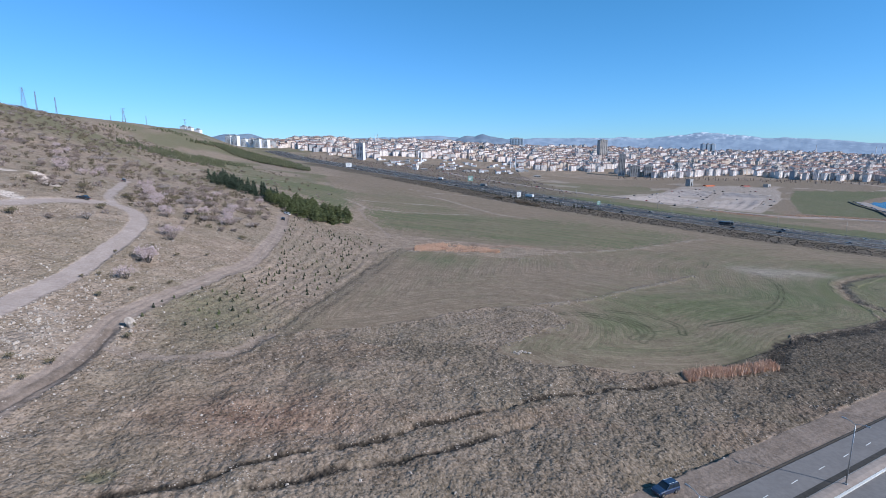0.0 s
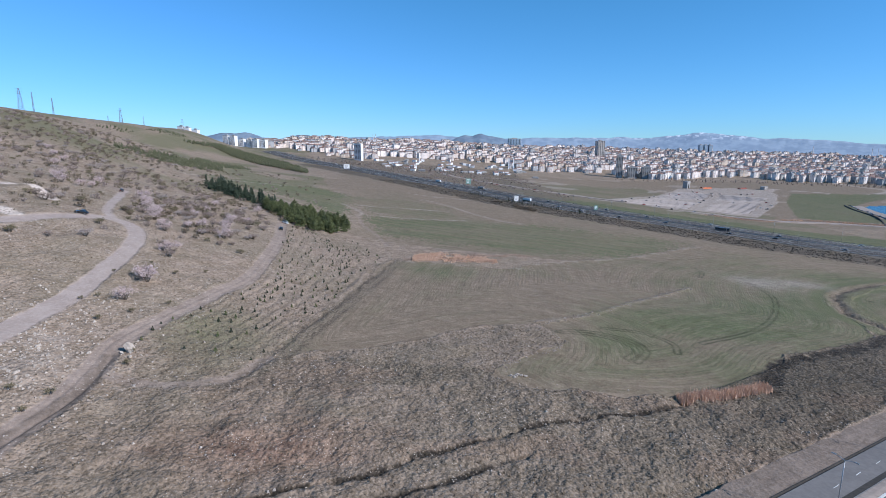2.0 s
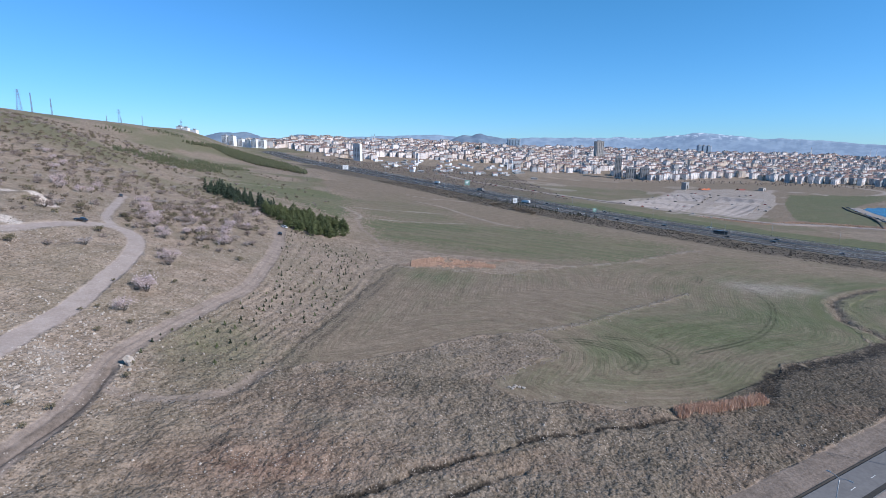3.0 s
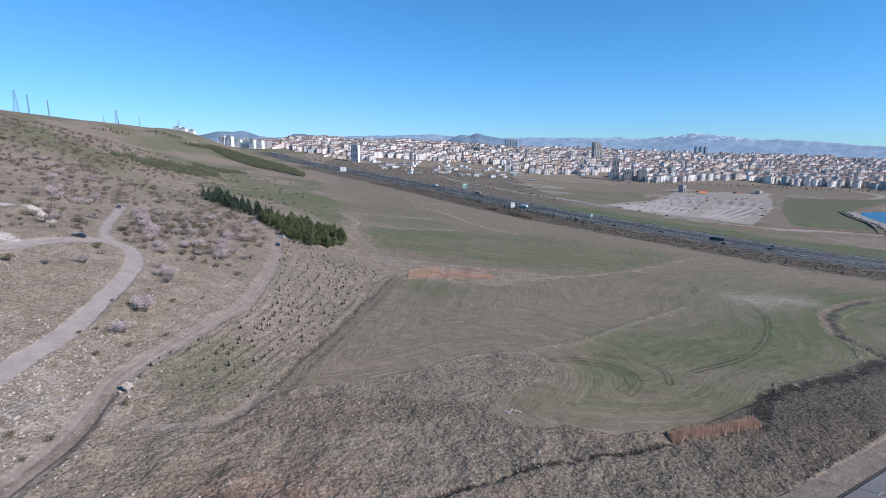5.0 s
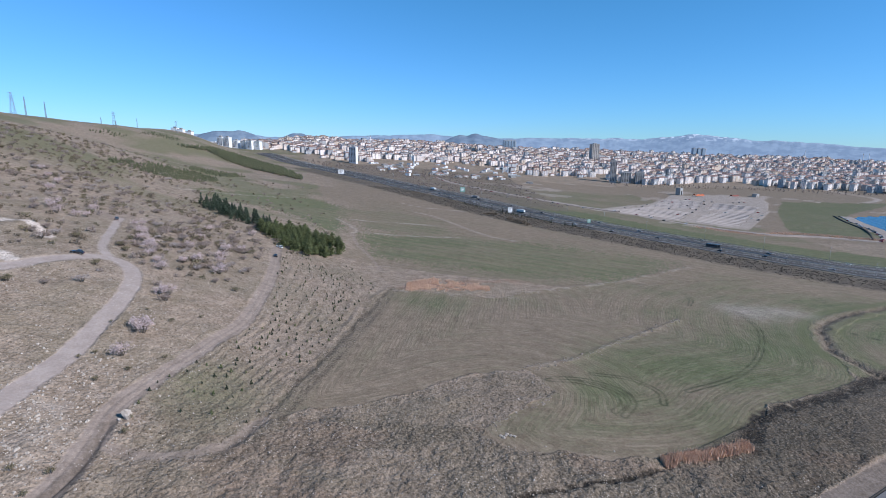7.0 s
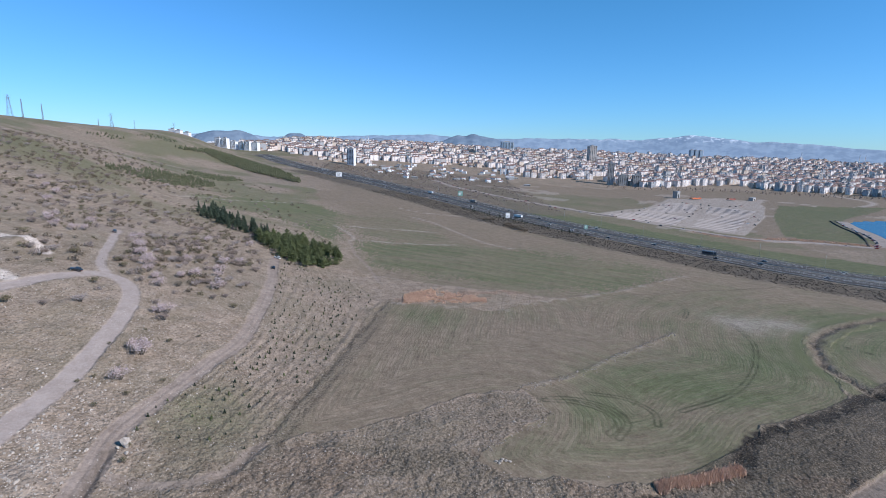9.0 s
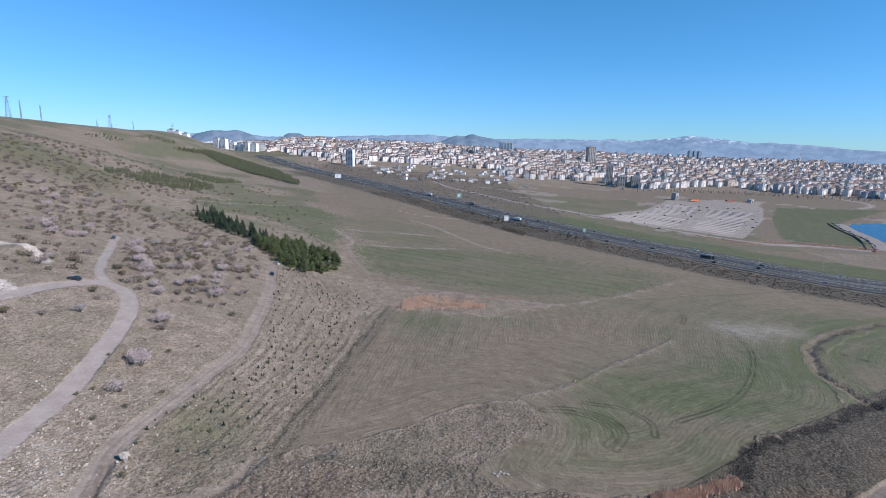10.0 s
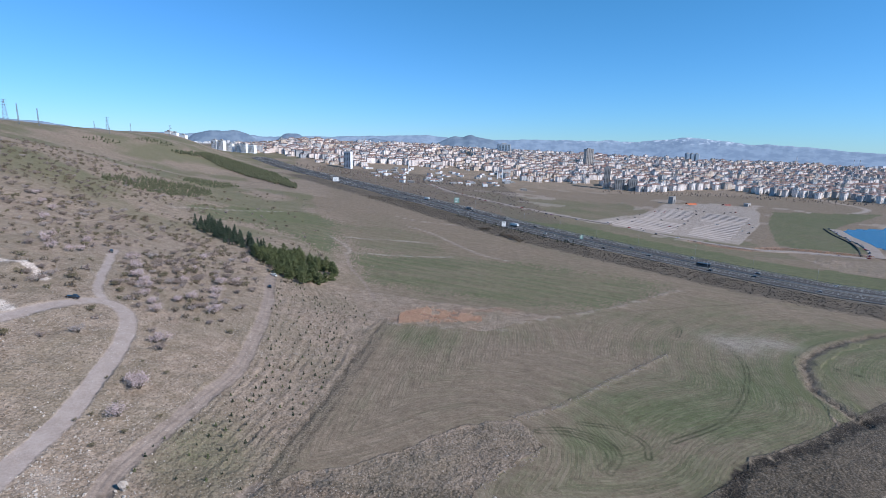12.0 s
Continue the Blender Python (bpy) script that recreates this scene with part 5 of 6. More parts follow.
def low_house(label, w, d, h, roof):
    """A one- or two-storey house: walls, tiled roof, door and windows."""
    b = thing("house", label, "house", "low houses before the town")
    part("wall", Build().box(-w / 2, w / 2, -d / 2, d / 2, -2, h).mesh("wall", M_WHITE if roof is M_ROOF else M_CONCRETE), b)
    e = 0.5
    part("roof", Build().add([(-w / 2 - e, -d / 2 - e, h), (w / 2 + e, -d / 2 - e, h), (w / 2 + e, d / 2 + e, h), (-w / 2 - e, d / 2 + e, h), (-w * .3, 0, h + 1.6), (w * .3, 0, h + 1.6)], [(0, 1, 5, 4), (1, 2, 5), (2, 3, 4, 5), (3, 0, 4), (3, 2, 1, 0)]).mesh("roof", roof), b)
    part("door", Build().box(-0.6, 0.6, -d / 2 - .06, -d / 2 + .02, 0, 2.1).mesh("door", M_GLASS), b)
    for sx in (-.32, .32):
        part("window", Build().box(sx * w - .7, sx * w + .7, -d / 2 - .06, -d / 2 + .02, 1.0, 2.3).mesh("window", M_GLASS), b)
    return b


cottages = [low_house("small white house under a red tiled roof", 12, 8, 3.4, M_ROOF), low_house("low grey concrete house with a tiled roof", 16, 9, 3.0, M_CONCRETE), low_house("two-storey white house under a red roof", 11, 9, 6.0, M_ROOF)]
r = np.random.default_rng(29)
spots_ = []
while len(spots_) < 75:
    x, y = -240 + 470 * r.random(), 1180 + 420 * r.random()
    clear = away(np.array([x]), np.array([y]), HIGHWAY_FAR, 60)[0]
    if clear < 55 or y > 1440 + 0.65 * (x + 240) * (x < 60) + 195 * (x >= 60) or x + 0.55 * (y - 1180) < -90 or r.random() < 0.5 * (y < 1280):
        continue
    spots_.append((x, y))
for i, (x, y) in enumerate(spots_):
    k = int(r.integers(3)) if i > 2 else i
    m = pose(x, y, surf(x, y), 0, 0, float(r.normal() * 25 + 15))
    if i < 3:
        cottages[i].matrix_basis = m
    else:
        copy_thing(cottages[k], m)



def tower(name, label, x, y, w, d, h, mat, turn=0.0, side=None, bands=True):
    t = thing(name, label, "tower block", at=(x, y, surf(x, y)), turn=turn)
    part("wall", Build().box(-w / 2, w / 2, -d / 2, d / 2, -6, h).mesh("wall", mat), t)
    if side is not None:
        part("end_wall", Build().box(w / 2 + .05, w / 2 + 1.2, -d / 2 - .3, d / 2 + .3, -6, h + .5).mesh("end_wall", side), t, "pale end wall")
    n = int(h / 3.1)
    pane = Build().box(-w * .07, w * .07, -.06, .1, -.8, .8).mesh("window", M_GLASS)
    if bands:
        for i in range(1, n):
            for k in range(4):
                part("window", pane, t).location = (-w / 2 + w * (k + .5) / 4, -d / 2, i * 3.1 + 1.5)
    part("roof", Build().box(-w / 2 - .3, w / 2 + .3, -d / 2 - .3, d / 2 + .3, h, h + 1.0, .2).box(-w * .2, w * .2, -d * .2, d * .2, h + 1, h + 4).mesh("roof", M_CONCRETE), t)
    return t


tower("tower_block", "tall pale slate-blue tower block with a white end wall", -220, 1412, 18, 16, 43, M_TOWERDARK, -12, M_WHITE)
tower("tower_block", "tall warm grey tower standing above the town", 584, 1942, 28, 24, 62, M_TOWERGREY, 10)
tower("tower_block", "slim grey tower with banded floors at the town's edge", 486, 1430, 16, 18, 58, M_TOWERGREY, -15)
tower("tower_block", "unfinished concrete block with open floors", 515, 1412, 24, 16, 28, M_CONCRETE, -8)
tower("tower_block", "unfinished grey concrete block beside the slim tower", 548, 1402, 22, 16, 30, M_CONCRETE, -8)
tower("tower_block", "wide blue glass office block on the skyline", 318, 2300, 52, 24, 46, M_BLUEGLASS, 8, M_WHITE)
for i in range(3):
    tower("tower_block", "dark blue glass tower in a group of three", 1115 + i * 20, 2270, 15, 15, 46, M_BLUEGLASS, 8, M_WHITE if i == 2 else None, False)
for x, y, h in ((-640, 1590, 27), (-618, 1585, 29), (-598, 1600, 23), (-572, 1592, 22), (-550, 1580, 25), (-528, 1584, 24)):
    tower("tower_block", "white residential tower with dark balcony bays", x, y, 17, 15, h, M_WHITE, -15)
for x, y in ((-700, 1440), (-680, 1432), (-655, 1425)):
    tower("house", "small white house on the ridge", x, y, 16, 12, 7, M_WHITE, -10, None, False)


def minaret(x, y, h):
    m = thing("minaret", "slim white minaret with a pointed cap", "minaret", "minarets", at=(x, y, surf(x, y)))
    part("shaft", Build().tube((0, 0, -3), (0, 0, h * .85), 1.5, 1.1, 10).mesh("shaft", M_WHITE), m)
    part("balcony", Build().tube((0, 0, h * .62), (0, 0, h * .65), 1.9, 2.0, 10).mesh("balcony", M_WHITE), m)
    part("cap", Build().tube((0, 0, h * .85), (0, 0, h), 1.3, 0.05, 10).mesh("cap", M_CONCRETE), m)


for x, y, h in ((-262, 2050, 50), (-252, 2050, 50), (-60, 1450, 34), (190, 1480, 36), (205, 1490, 36), (1530, 2170, 55), (1760, 2150, 55), (1785, 2150, 55), (640, 1420, 30)):
    minaret(x, y, h)
dome = thing("mosque", "pale domed mosque roof on the skyline", "mosque", at=(760, 2200, surf(760, 2200)))
bm = bmesh.new()
bmesh.ops.create_uvsphere(bm, u_segments=20, v_segments=10, radius=9)
bm_me = bpy.data.meshes.new("dome")
bm.to_mesh(bm_me)
bm_me.materials.append(M_WHITE)
part("dome", bm_me, dome).location = (0, 0, 12)
part("hall", Build().box(-11, 11, -11, 11, -4, 13, .5).mesh("hall", M_WHITE), dome)

# ---------------------------------------------------------------- pylons on the ridge
def pylon(h, slim=False):
    p = thing("pylon", "slim lattice mast on the ridge" if slim else "lattice steel power pylon on the ridge", "pylon", "pylons on the ridge")
    w = 0.9 if slim else h * 0.11
    b = Build()
    legs = [(-w, -w), (w, -w), (w, w), (-w, w)]
    wt = 0.5 if slim else 0.7
    for lx, ly in legs:
        s = part("leg", Build().tube((lx, ly, -1), (lx / w * wt, ly / w * wt, h), 0.16, 0.12, 4).mesh("leg", M_PYLON), p)
    n = 9
    for i in range(n):
        z0, z1 = h * i / n, h * (i + 1) / n
        a0, a1 = w + (wt - w) * i / n, w + (wt - w) * (i + 1) / n
        for (ux, uy), (vx, vy) in zip(((-1, -1), (1, -1), (1, 1), (-1, 1)), ((1, -1), (1, 1), (-1, 1), (-1, -1))):
            b.tube((ux * a0, uy * a0, z0), (vx * a1, vy * a1, z1), 0.09, n=4)
            b.tube((vx * a0, vy * a0, z0), (ux * a1, uy * a1, z1), 0.09, n=4)
    part("bracing", b.mesh("bracing", M_PYLON), p)
    if not slim:
        for k in (0.74, 0.86, 0.97):
            part("cross_arm", Build().tube((-h * .14, 0, h * k), (0, 0, h * k + .6), .1, .2, 4).tube((h * .14, 0, h * k), (0, 0, h * k + .6), .1, .2, 4).mesh("cross_arm", M_PYLON), p)
    return p


for x, y, h, slim in ((-672, 862, 33, False), (-640, 846, 31, True), (-650, 902, 28, True), (-770, 1240, 18, True), (-628, 1052, 27, False), (-655, 1180, 20, True), (-634, 1312, 28, False), (-600, 1010, 12, True)):
    pylon(h, slim).matrix_basis = pose(x, y, surf(x, y), 0, 0, 25)

# ---------------------------------------------------------------- mountains far behind
def mountain_material(snow):
    m, nt, b = nodes_of("haze_painted_mountain_snow" if snow else "haze_painted_mountain")
    g = nt.nodes.new("ShaderNodeNewGeometry").outputs["Position"]
    sep = nt.nodes.new("ShaderNodeSeparateXYZ")
    nt.links.new(g, sep.inputs[0])
    n = noise_node(nt, 0.010, 8, 0.7, g)
    # slope colours already carry the blue-grey of the far haze
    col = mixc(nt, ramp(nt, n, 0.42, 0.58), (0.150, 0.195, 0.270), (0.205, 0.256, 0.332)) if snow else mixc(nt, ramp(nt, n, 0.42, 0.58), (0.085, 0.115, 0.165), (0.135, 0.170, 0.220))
    if snow:
        streak = ramp(nt, noise_node(nt, 0.022, 5, 0.75, g), 0.51, 0.58)
        high = calc(nt, "MULTIPLY", ramp(nt, sep.outputs[2], 85.0, 150.0), ramp(nt, sep.outputs[0], 700.0, 1500.0))
        col = mixc(nt, calc(nt, "MULTIPLY", calc(nt, "MULTIPLY", streak, high), 0.75), col, (0.62, 0.66, 0.72))
    nt.links.new(col, b.inputs["Base Color"])
    # haze also put in as a bluish glow; the slopes are no lamp
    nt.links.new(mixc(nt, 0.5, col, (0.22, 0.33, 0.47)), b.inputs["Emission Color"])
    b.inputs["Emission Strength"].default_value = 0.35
    b.inputs["Roughness"].default_value = 1.0
    return m


def range_mesh(name, label, r0, r1, r2, keys, seed, rough, mat, base=-50.0):
    az = np.radians(np.arange(keys[0][0], keys[-1][0], 0.1))
    top = np.interp(np.degrees(az), *zip(*keys))
    soft = np.hanning(15) / np.hanning(15).sum()
    top = np.convolve(np.pad(top, 7, mode="edge"), soft, "valid")
    rs = np.concatenate([np.linspace(r0, r1, 16), np.linspace(r1, r2, 5)[1:]])
    prof = np.concatenate([np.linspace(0, 1, 16) ** 1.4, np.linspace(1, 0.2, 5)[1:]])
    A, Rr = np.meshgrid(az, rs)
    x, y = Rr * np.sin(A), Rr * np.cos(A)
    n = fbm(A * 40, Rr / 260, seed, 5) - 0.5
    z = base + (top[None] - base) * prof[:, None] + n * rough * prof[:, None]
    nr, na = z.shape
    f = [(i * na + j, i * na + j + 1, (i + 1) * na + j + 1, (i + 1) * na + j) for i in range(nr - 1) for j in range(na - 1)]
    ob = new(name, mesh_of(name, np.stack([x, y, z], -1).reshape(-1, 3), f, [mat], None, True))
    return tagged(ob, label, "mountain", kind="structure")


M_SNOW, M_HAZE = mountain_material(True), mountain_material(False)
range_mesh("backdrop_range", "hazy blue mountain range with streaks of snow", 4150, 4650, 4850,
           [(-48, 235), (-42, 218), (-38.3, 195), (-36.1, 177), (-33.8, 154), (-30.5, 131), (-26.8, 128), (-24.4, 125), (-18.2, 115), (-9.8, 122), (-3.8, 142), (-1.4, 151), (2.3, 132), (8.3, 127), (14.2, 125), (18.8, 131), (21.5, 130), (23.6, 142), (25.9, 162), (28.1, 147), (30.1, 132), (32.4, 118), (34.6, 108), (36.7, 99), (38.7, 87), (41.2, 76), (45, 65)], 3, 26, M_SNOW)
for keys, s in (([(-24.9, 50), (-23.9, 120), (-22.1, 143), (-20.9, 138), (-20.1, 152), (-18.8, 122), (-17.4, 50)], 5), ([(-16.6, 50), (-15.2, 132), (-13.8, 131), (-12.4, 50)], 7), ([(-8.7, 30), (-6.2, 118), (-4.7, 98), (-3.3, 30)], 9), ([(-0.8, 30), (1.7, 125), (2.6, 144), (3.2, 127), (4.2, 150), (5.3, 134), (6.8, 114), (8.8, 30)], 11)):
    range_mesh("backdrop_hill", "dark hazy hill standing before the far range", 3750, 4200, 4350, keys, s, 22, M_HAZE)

# outlying suburbs on the far plain
r = np.random.default_rng(23)
n = 2600
a_, d_ = np.radians(-24 + 66 * r.random(n)), 2950 + 1100 * r.random(n)
x, y = d_ * np.sin(a_), d_ * np.cos(a_)
ok = vnoise(x / 300, y / 300, 24) + 0.3 * (y > 2500) > 0.62
fb = Build().box(-.5, .5, -.5, .5, -.3, 1.0)
at = rest(np.stack([x[ok], y[ok]], 1))
v, f = strew(fb.v, fb.f, at, r.random(len(at)) * 6.28, np.stack([12 + 14 * r.random(len(at)), 9 + 14 * r.random(len(at)) ** 2], 1))
tagged(new("far_suburb", mesh_of("far_suburb", v, f, [plain("pale_far_walls", (0.42, 0.43, 0.45), (0.66, 0.66, 0.67), 0.01, 0.9, island=True)])), "pale distant suburb scattered over the far plain", "buildings", kind="stuff")

# ---------------------------------------------------------------- trees
def pine(seed, h, spread, n=260, needle=M_NEEDLE, form=4.5):
    r = np.random.default_rng(seed)
    t = thing("pine_tree", "dense dark green pine in the plantation", "tree", "pines of the plantation")
    lean = r.normal(size=2) * 0.15
    b = Build().tube((0, 0, -0.6), (lean[0], lean[1], h * 0.9), h * 0.022, h * 0.006, 6)
    part("trunk", b.mesh("trunk", M_BARK), t, "grey-brown bark")
    k = r.random(n) ** 0.8
    hh = h * (0.10 + 0.90 * k)
    rad = spread * (1 - k ** form) * (0.65 + 0.35 * np.sin(k * 34 + r.random() * 6)) + 0.12
    an = r.random(n) * 2 * np.pi
    q = np.sqrt(r.random(n)) * rad
    c = np.stack([q * np.cos(an) + lean[0] * k, q * np.sin(an) + lean[1] * k, hh - 0.18 * q], 1)
    v, f = clumps(c, (0.30 + 0.25 * r.random(n)) * (0.6 + spread * 0.25) * (1.15 - 0.6 * k), seed, 0.55)
    part("crown", mesh_of("crown", v, f, [needle]), t)
    return t


def fill(poly, step, jitter, seed):
    r = np.random.default_rng(seed)
    lo, hi = np.min(poly, 0), np.max(poly, 0)
    gx, gy = np.meshgrid(np.arange(lo[0], hi[0], step), np.arange(lo[1], hi[1], step))
    gx, gy = gx.ravel() + r.normal(size=gx.size) * jitter, gy.ravel() + r.normal(size=gx.size) * jitter
    ok = inside(gx, gy, poly)
    return np.stack([gx[ok], gy[ok]], 1)


PINES = [(-117, 340), (-108, 325), (-93, 304), (-70, 290), (-57, 314), (-60, 340), (-76, 356), (-96, 366)]
FIRS = [(-178, 386), (-150, 360), (-132, 346), (-122, 348), (-112, 338), (-106, 350), (-128, 368), (-150, 388), (-170, 404)]
pines = [[pine(20 + i, h, w), False] for i, (h, w) in enumerate(((6.4, 2.7), (5.6, 2.6), (6.9, 2.9), (4.8, 2.3), (6.0, 3.0)))]
firs = [[pine(30 + i, h, w, 240, M_FIR, 1.15), False] for i, (h, w) in enumerate(((8.0, 2.6), (7.0, 2.3), (8.8, 2.7), (5.6, 2.1)))]
for c in firs:
    tagged(c[0], "tall pointed blue-green fir in the plantation", "tree", "firs of the plantation")
    c[0].name = "fir_tree"


def stand(protos, places, seed, gap):
    r = np.random.default_rng(seed)
    for x, y in places:
        if r.random() < gap or vnoise(np.array([x / 9]), np.array([y / 9]), seed)[0] > 0.82:
            continue
        k = int(r.integers(len(protos)))
        s = 0.8 + 0.5 * r.random()
        m = Matrix.Translation((x, y, surf(x, y))) @ Matrix.Rotation(r.random() * 6.28, 4, "Z") @ Matrix.Scale(s, 4)
        if protos[k][1]:
            copy_thing(protos[k][0], m).matrix_basis = m
        else:
            protos[k][0].matrix_basis = m
            protos[k][1] = True


stand(pines, fill(PINES, 4.3, 1.2, 4), 3, 0.04)
stand(firs, fill(FIRS, 4.4, 1.2, 5), 6, 0.12)


def far_wood(label, polys, step, hgt, seed, mat):
    """Distant plantation: many small conifers in one mesh."""
    r = np.random.default_rng(seed)
    pts = np.vstack([fill(p, step, step * 0.2, seed) for p in polys])
    n = 22
    k = r.random(n)
    an, q = r.random(n) * 6.28, np.sqrt(r.random(n)) * (1 - k) * 0.33 + 0.02
    c = np.stack([q * np.cos(an), q * np.sin(an), 0.1 + 0.85 * k], 1)
    tv, tf = clumps(c, 0.20 - 0.10 * k, seed, 0.8)
    at = rest(pts)
    v, f = strew(tv, tf, at, r.random(len(at)) * 6.28, hgt * (0.7 + 0.6 * r.random(len(at))))
    ob = new("wood", mesh_of("wood", v, f, [mat]))
    tagged(ob, label, "trees", kind="stuff")


far_wood("young olive-green pine plantation on the far slope", [[(-264, 454), (-277, 495), (-290, 544), (-280, 569), (-276, 613), (-253, 608), (-240, 581), (-236, 532), (-238, 489), (-251, 465)], [(-275, 441), (-283, 468), (-289, 509), (-276, 492), (-267, 447)]], 3.8, 3.4, 31, M_YOUNG)
far_wood("thin strip of young pines above the plantation", [[(-301, 644), (-330, 730), (-300, 790), (-274, 760), (-269, 697), (-279, 652)]], 6.0, 3.8, 35, M_YOUNG)
far_wood("long dark pine belt along the motorway slope", [[(-490, 1112), (-500, 1180), (-470, 1230), (-400, 1190), (-316, 1089), (-226, 898), (-216, 847), (-276, 916), (-335, 977), (-398, 1035), (-446, 1074)], [(-500, 1025), (-490, 1112), (-465, 1093), (-482, 1033)]], 5.4, 6.0, 32, M_YOUNG)
far_wood("scattered dark bushes on the ridge", [[(-575, 880), (-540, 900), (-545, 950), (-580, 940)], [(-560, 1010), (-520, 1050), (-530, 1120), (-580, 1090)]], 9.0, 4.0, 36, M_YOUNG)
far_wood("bare trees and bushes at the town's edge", [[(-420, 1330), (-150, 1240), (60, 1190), (120, 1260), (-100, 1330), (-350, 1400)]], 17.0, 5.0, 33, M_TWIG)
far_wood("bare trees among the town's first houses", [[(430, 1330), (700, 1300), (900, 1200), (1150, 1060), (1200, 1120), (950, 1280), (720, 1370), (470, 1400)]], 19.0, 5.0, 34, M_TWIG)

# cypress row along the motorway
cyp = [[pine(60 + i, h, 0.9, 60, M_NEEDLE_D), False] for i, h in enumerate((4.5, 5.5, 3.6))]
for c in cyp:
    tagged(c[0], "small dark cypress in the motorway strip", "tree", "cypresses along the motorway")
    c[0].name = "cypress"
r = np.random.default_rng(8)
for i in range(70):
    x, y, z, a = on_highway(nearest_k(70 + 125 * i / 70, 715 - 155 * i / 70 * (0.9 + 0.1 * i / 70)), -35 - 8 * r.random())
    k = int(r.integers(3))
    s = 0.6 + 0.6 * r.random()
    m = Matrix.Translation((x, y, surf(x, y))) @ Matrix.Rotation(r.random() * 6.28, 4, "Z") @ Matrix.Scale(s, 4)
    if cyp[k][1]:
        copy_thing(cyp[k][0], m).matrix_basis = m
    else:
        cyp[k][0].matrix_basis = m
        cyp[k][1] = True


def bushy(name, label, category, group, seed, w, h, n, leaf, size, bare=0.0):
    """A shrub or small tree: forked stems and a ragged crown."""
    r = np.random.default_rng(seed)
    t = thing(name, label, category, group)
    b = Build()
    tips = []
    for i in range(7):
        a = 2 * math.pi * i / 7 + r.normal() * .3
        q = w * (0.25 + 0.2 * r.random())
        e = (math.cos(a) * q, math.sin(a) * q, h * (0.5 + 0.3 * r.random()))
        b.tube((0.1 * math.cos(a), 0.1 * math.sin(a), -0.3), e, 0.07 * w / 3, 0.03 * w / 3, 4)
        tips.append(e)
        for j in range(3):
            g = (e[0] + r.normal() * w * .14, e[1] + r.normal() * w * .14, min(h, e[2] + h * (.1 + .25 * r.random())))
            b.tube(e, g, 0.03 * w / 3, 0.012 * w / 3, 3)
            tips.append(g)
    part("trunk", b.mesh("trunk", M_BARK), t, "dark bare stems")
    tips = np.array(tips)
    c = tips[r.integers(len(tips), size=n)] + r.normal(size=(n, 3)) * np.array((w * .13, w * .13, h * .14))
    c[:, 2] = np.clip(c[:, 2], 0.12 * h, None)
    v, f = clumps(c, size * (0.6 + 0.8 * r.random(n)), seed)
    part("crown", mesh_of("crown", v, f, [leaf]), t)
    return t


def plant(protos, places, seed, lo, hi):
    r = np.random.default_rng(seed)
    done = [False] * len(protos)
    for i, (x, y) in enumerate(places):
        k = int(r.integers(len(protos))) if i >= len(protos) else i
        s = lo + (hi - lo) * r.random()
        m = Matrix.Translation((x, y, surf(x, y))) @ Matrix.Rotation(r.random() * 6.28, 4, "Z") @ Matrix.Scale(s, 4)
        if done[k]:
            copy_thing(protos[k], m).matrix_basis = m
        else:
            protos[k].matrix_basis = m
            done[k] = True


ALMONDS = [(-91.5, 169.5), (-82.5, 142.2), (-80.9, 129), (-102.8, 192.2), (-107.5, 199), (-113, 204.3), (-127.2, 226), (-143, 252), (-103.1, 210.4), (-100.5, 216.9), (-87.2, 207), (-101.2, 250), (-108.4, 306.2), (-170.5, 236), (-162.8, 244.4), (-207, 284), (-245, 331), (-220.6, 309.4), (-170.4, 261), (-163.5, 238.5), (-84.5, 144), (-89.8, 171), (-96, 233), (-118, 215), (-122, 221), (-134, 238), (-138, 244), (-118, 262), (-126, 290), (-98, 262), (-94, 226), (-112, 236), (-250, 300), (-232, 318), (-178, 243), (-182, 250)]
almonds = [bushy("almond_tree", "small almond tree in pale pink blossom", "tree", "blossoming almonds on the slope", 70 + i, w, h, 420, M_BLOSSOM, 0.17) for i, (w, h) in enumerate(((4.4, 3.4), (3.8, 3.0), (5.2, 3.6)))]
plant(almonds, ALMONDS, 71, 0.75, 1.1)
r = np.random.default_rng(15)
SHRUBS = []
while len(SHRUBS) < 285:
    x, y = -70 - 330 * r.random() ** 1.3, 150 + 420 * r.random() ** 1.2
    d = foot(y) - x
    dens = math.exp(-((x + 118) / 34) ** 2 - ((y - 250) / 62) ** 2) + 0.6 * math.exp(-((x + 215) / 50) ** 2 - ((y - 300) / 50) ** 2) + 0.35 * math.exp(-((x + 300) / 70) ** 2 - ((y - 420) / 90) ** 2)
    dens = 0.75 * dens + 1.2 * math.exp(-((x + 236 + 0.2 * (y - 340)) / 26) ** 2 - ((y - 340) / 11) ** 2) + 1.2 * math.exp(-((x + 204) / 13) ** 2 - ((y - 293) / 8) ** 2)
    a = np.array([x]), np.array([y])
    if d < 16 or r.random() > dens or away(*a, GRAVEL)[0] < 6 or away(*a, SPUR)[0] < 5 or away(*a, TRACK)[0] < 6:
        continue
    SHRUBS.append((x, y))
shrubs = [bushy("shrub", "bare grey-brown shrub on the dry hillside", "shrub", "shrubs on the hillside", 80 + i, w, h, 260, M_TWIG, 0.15) for i, (w, h) in enumerate(((3.6, 2.0), (2.8, 1.7), (4.4, 2.2)))]
shrubs += [bushy("shrub", "low olive-green shrub on the dry hillside", "shrub", "shrubs on the hillside", 90, 2.6, 1.6, 200, M_SHRUB, 0.15)]
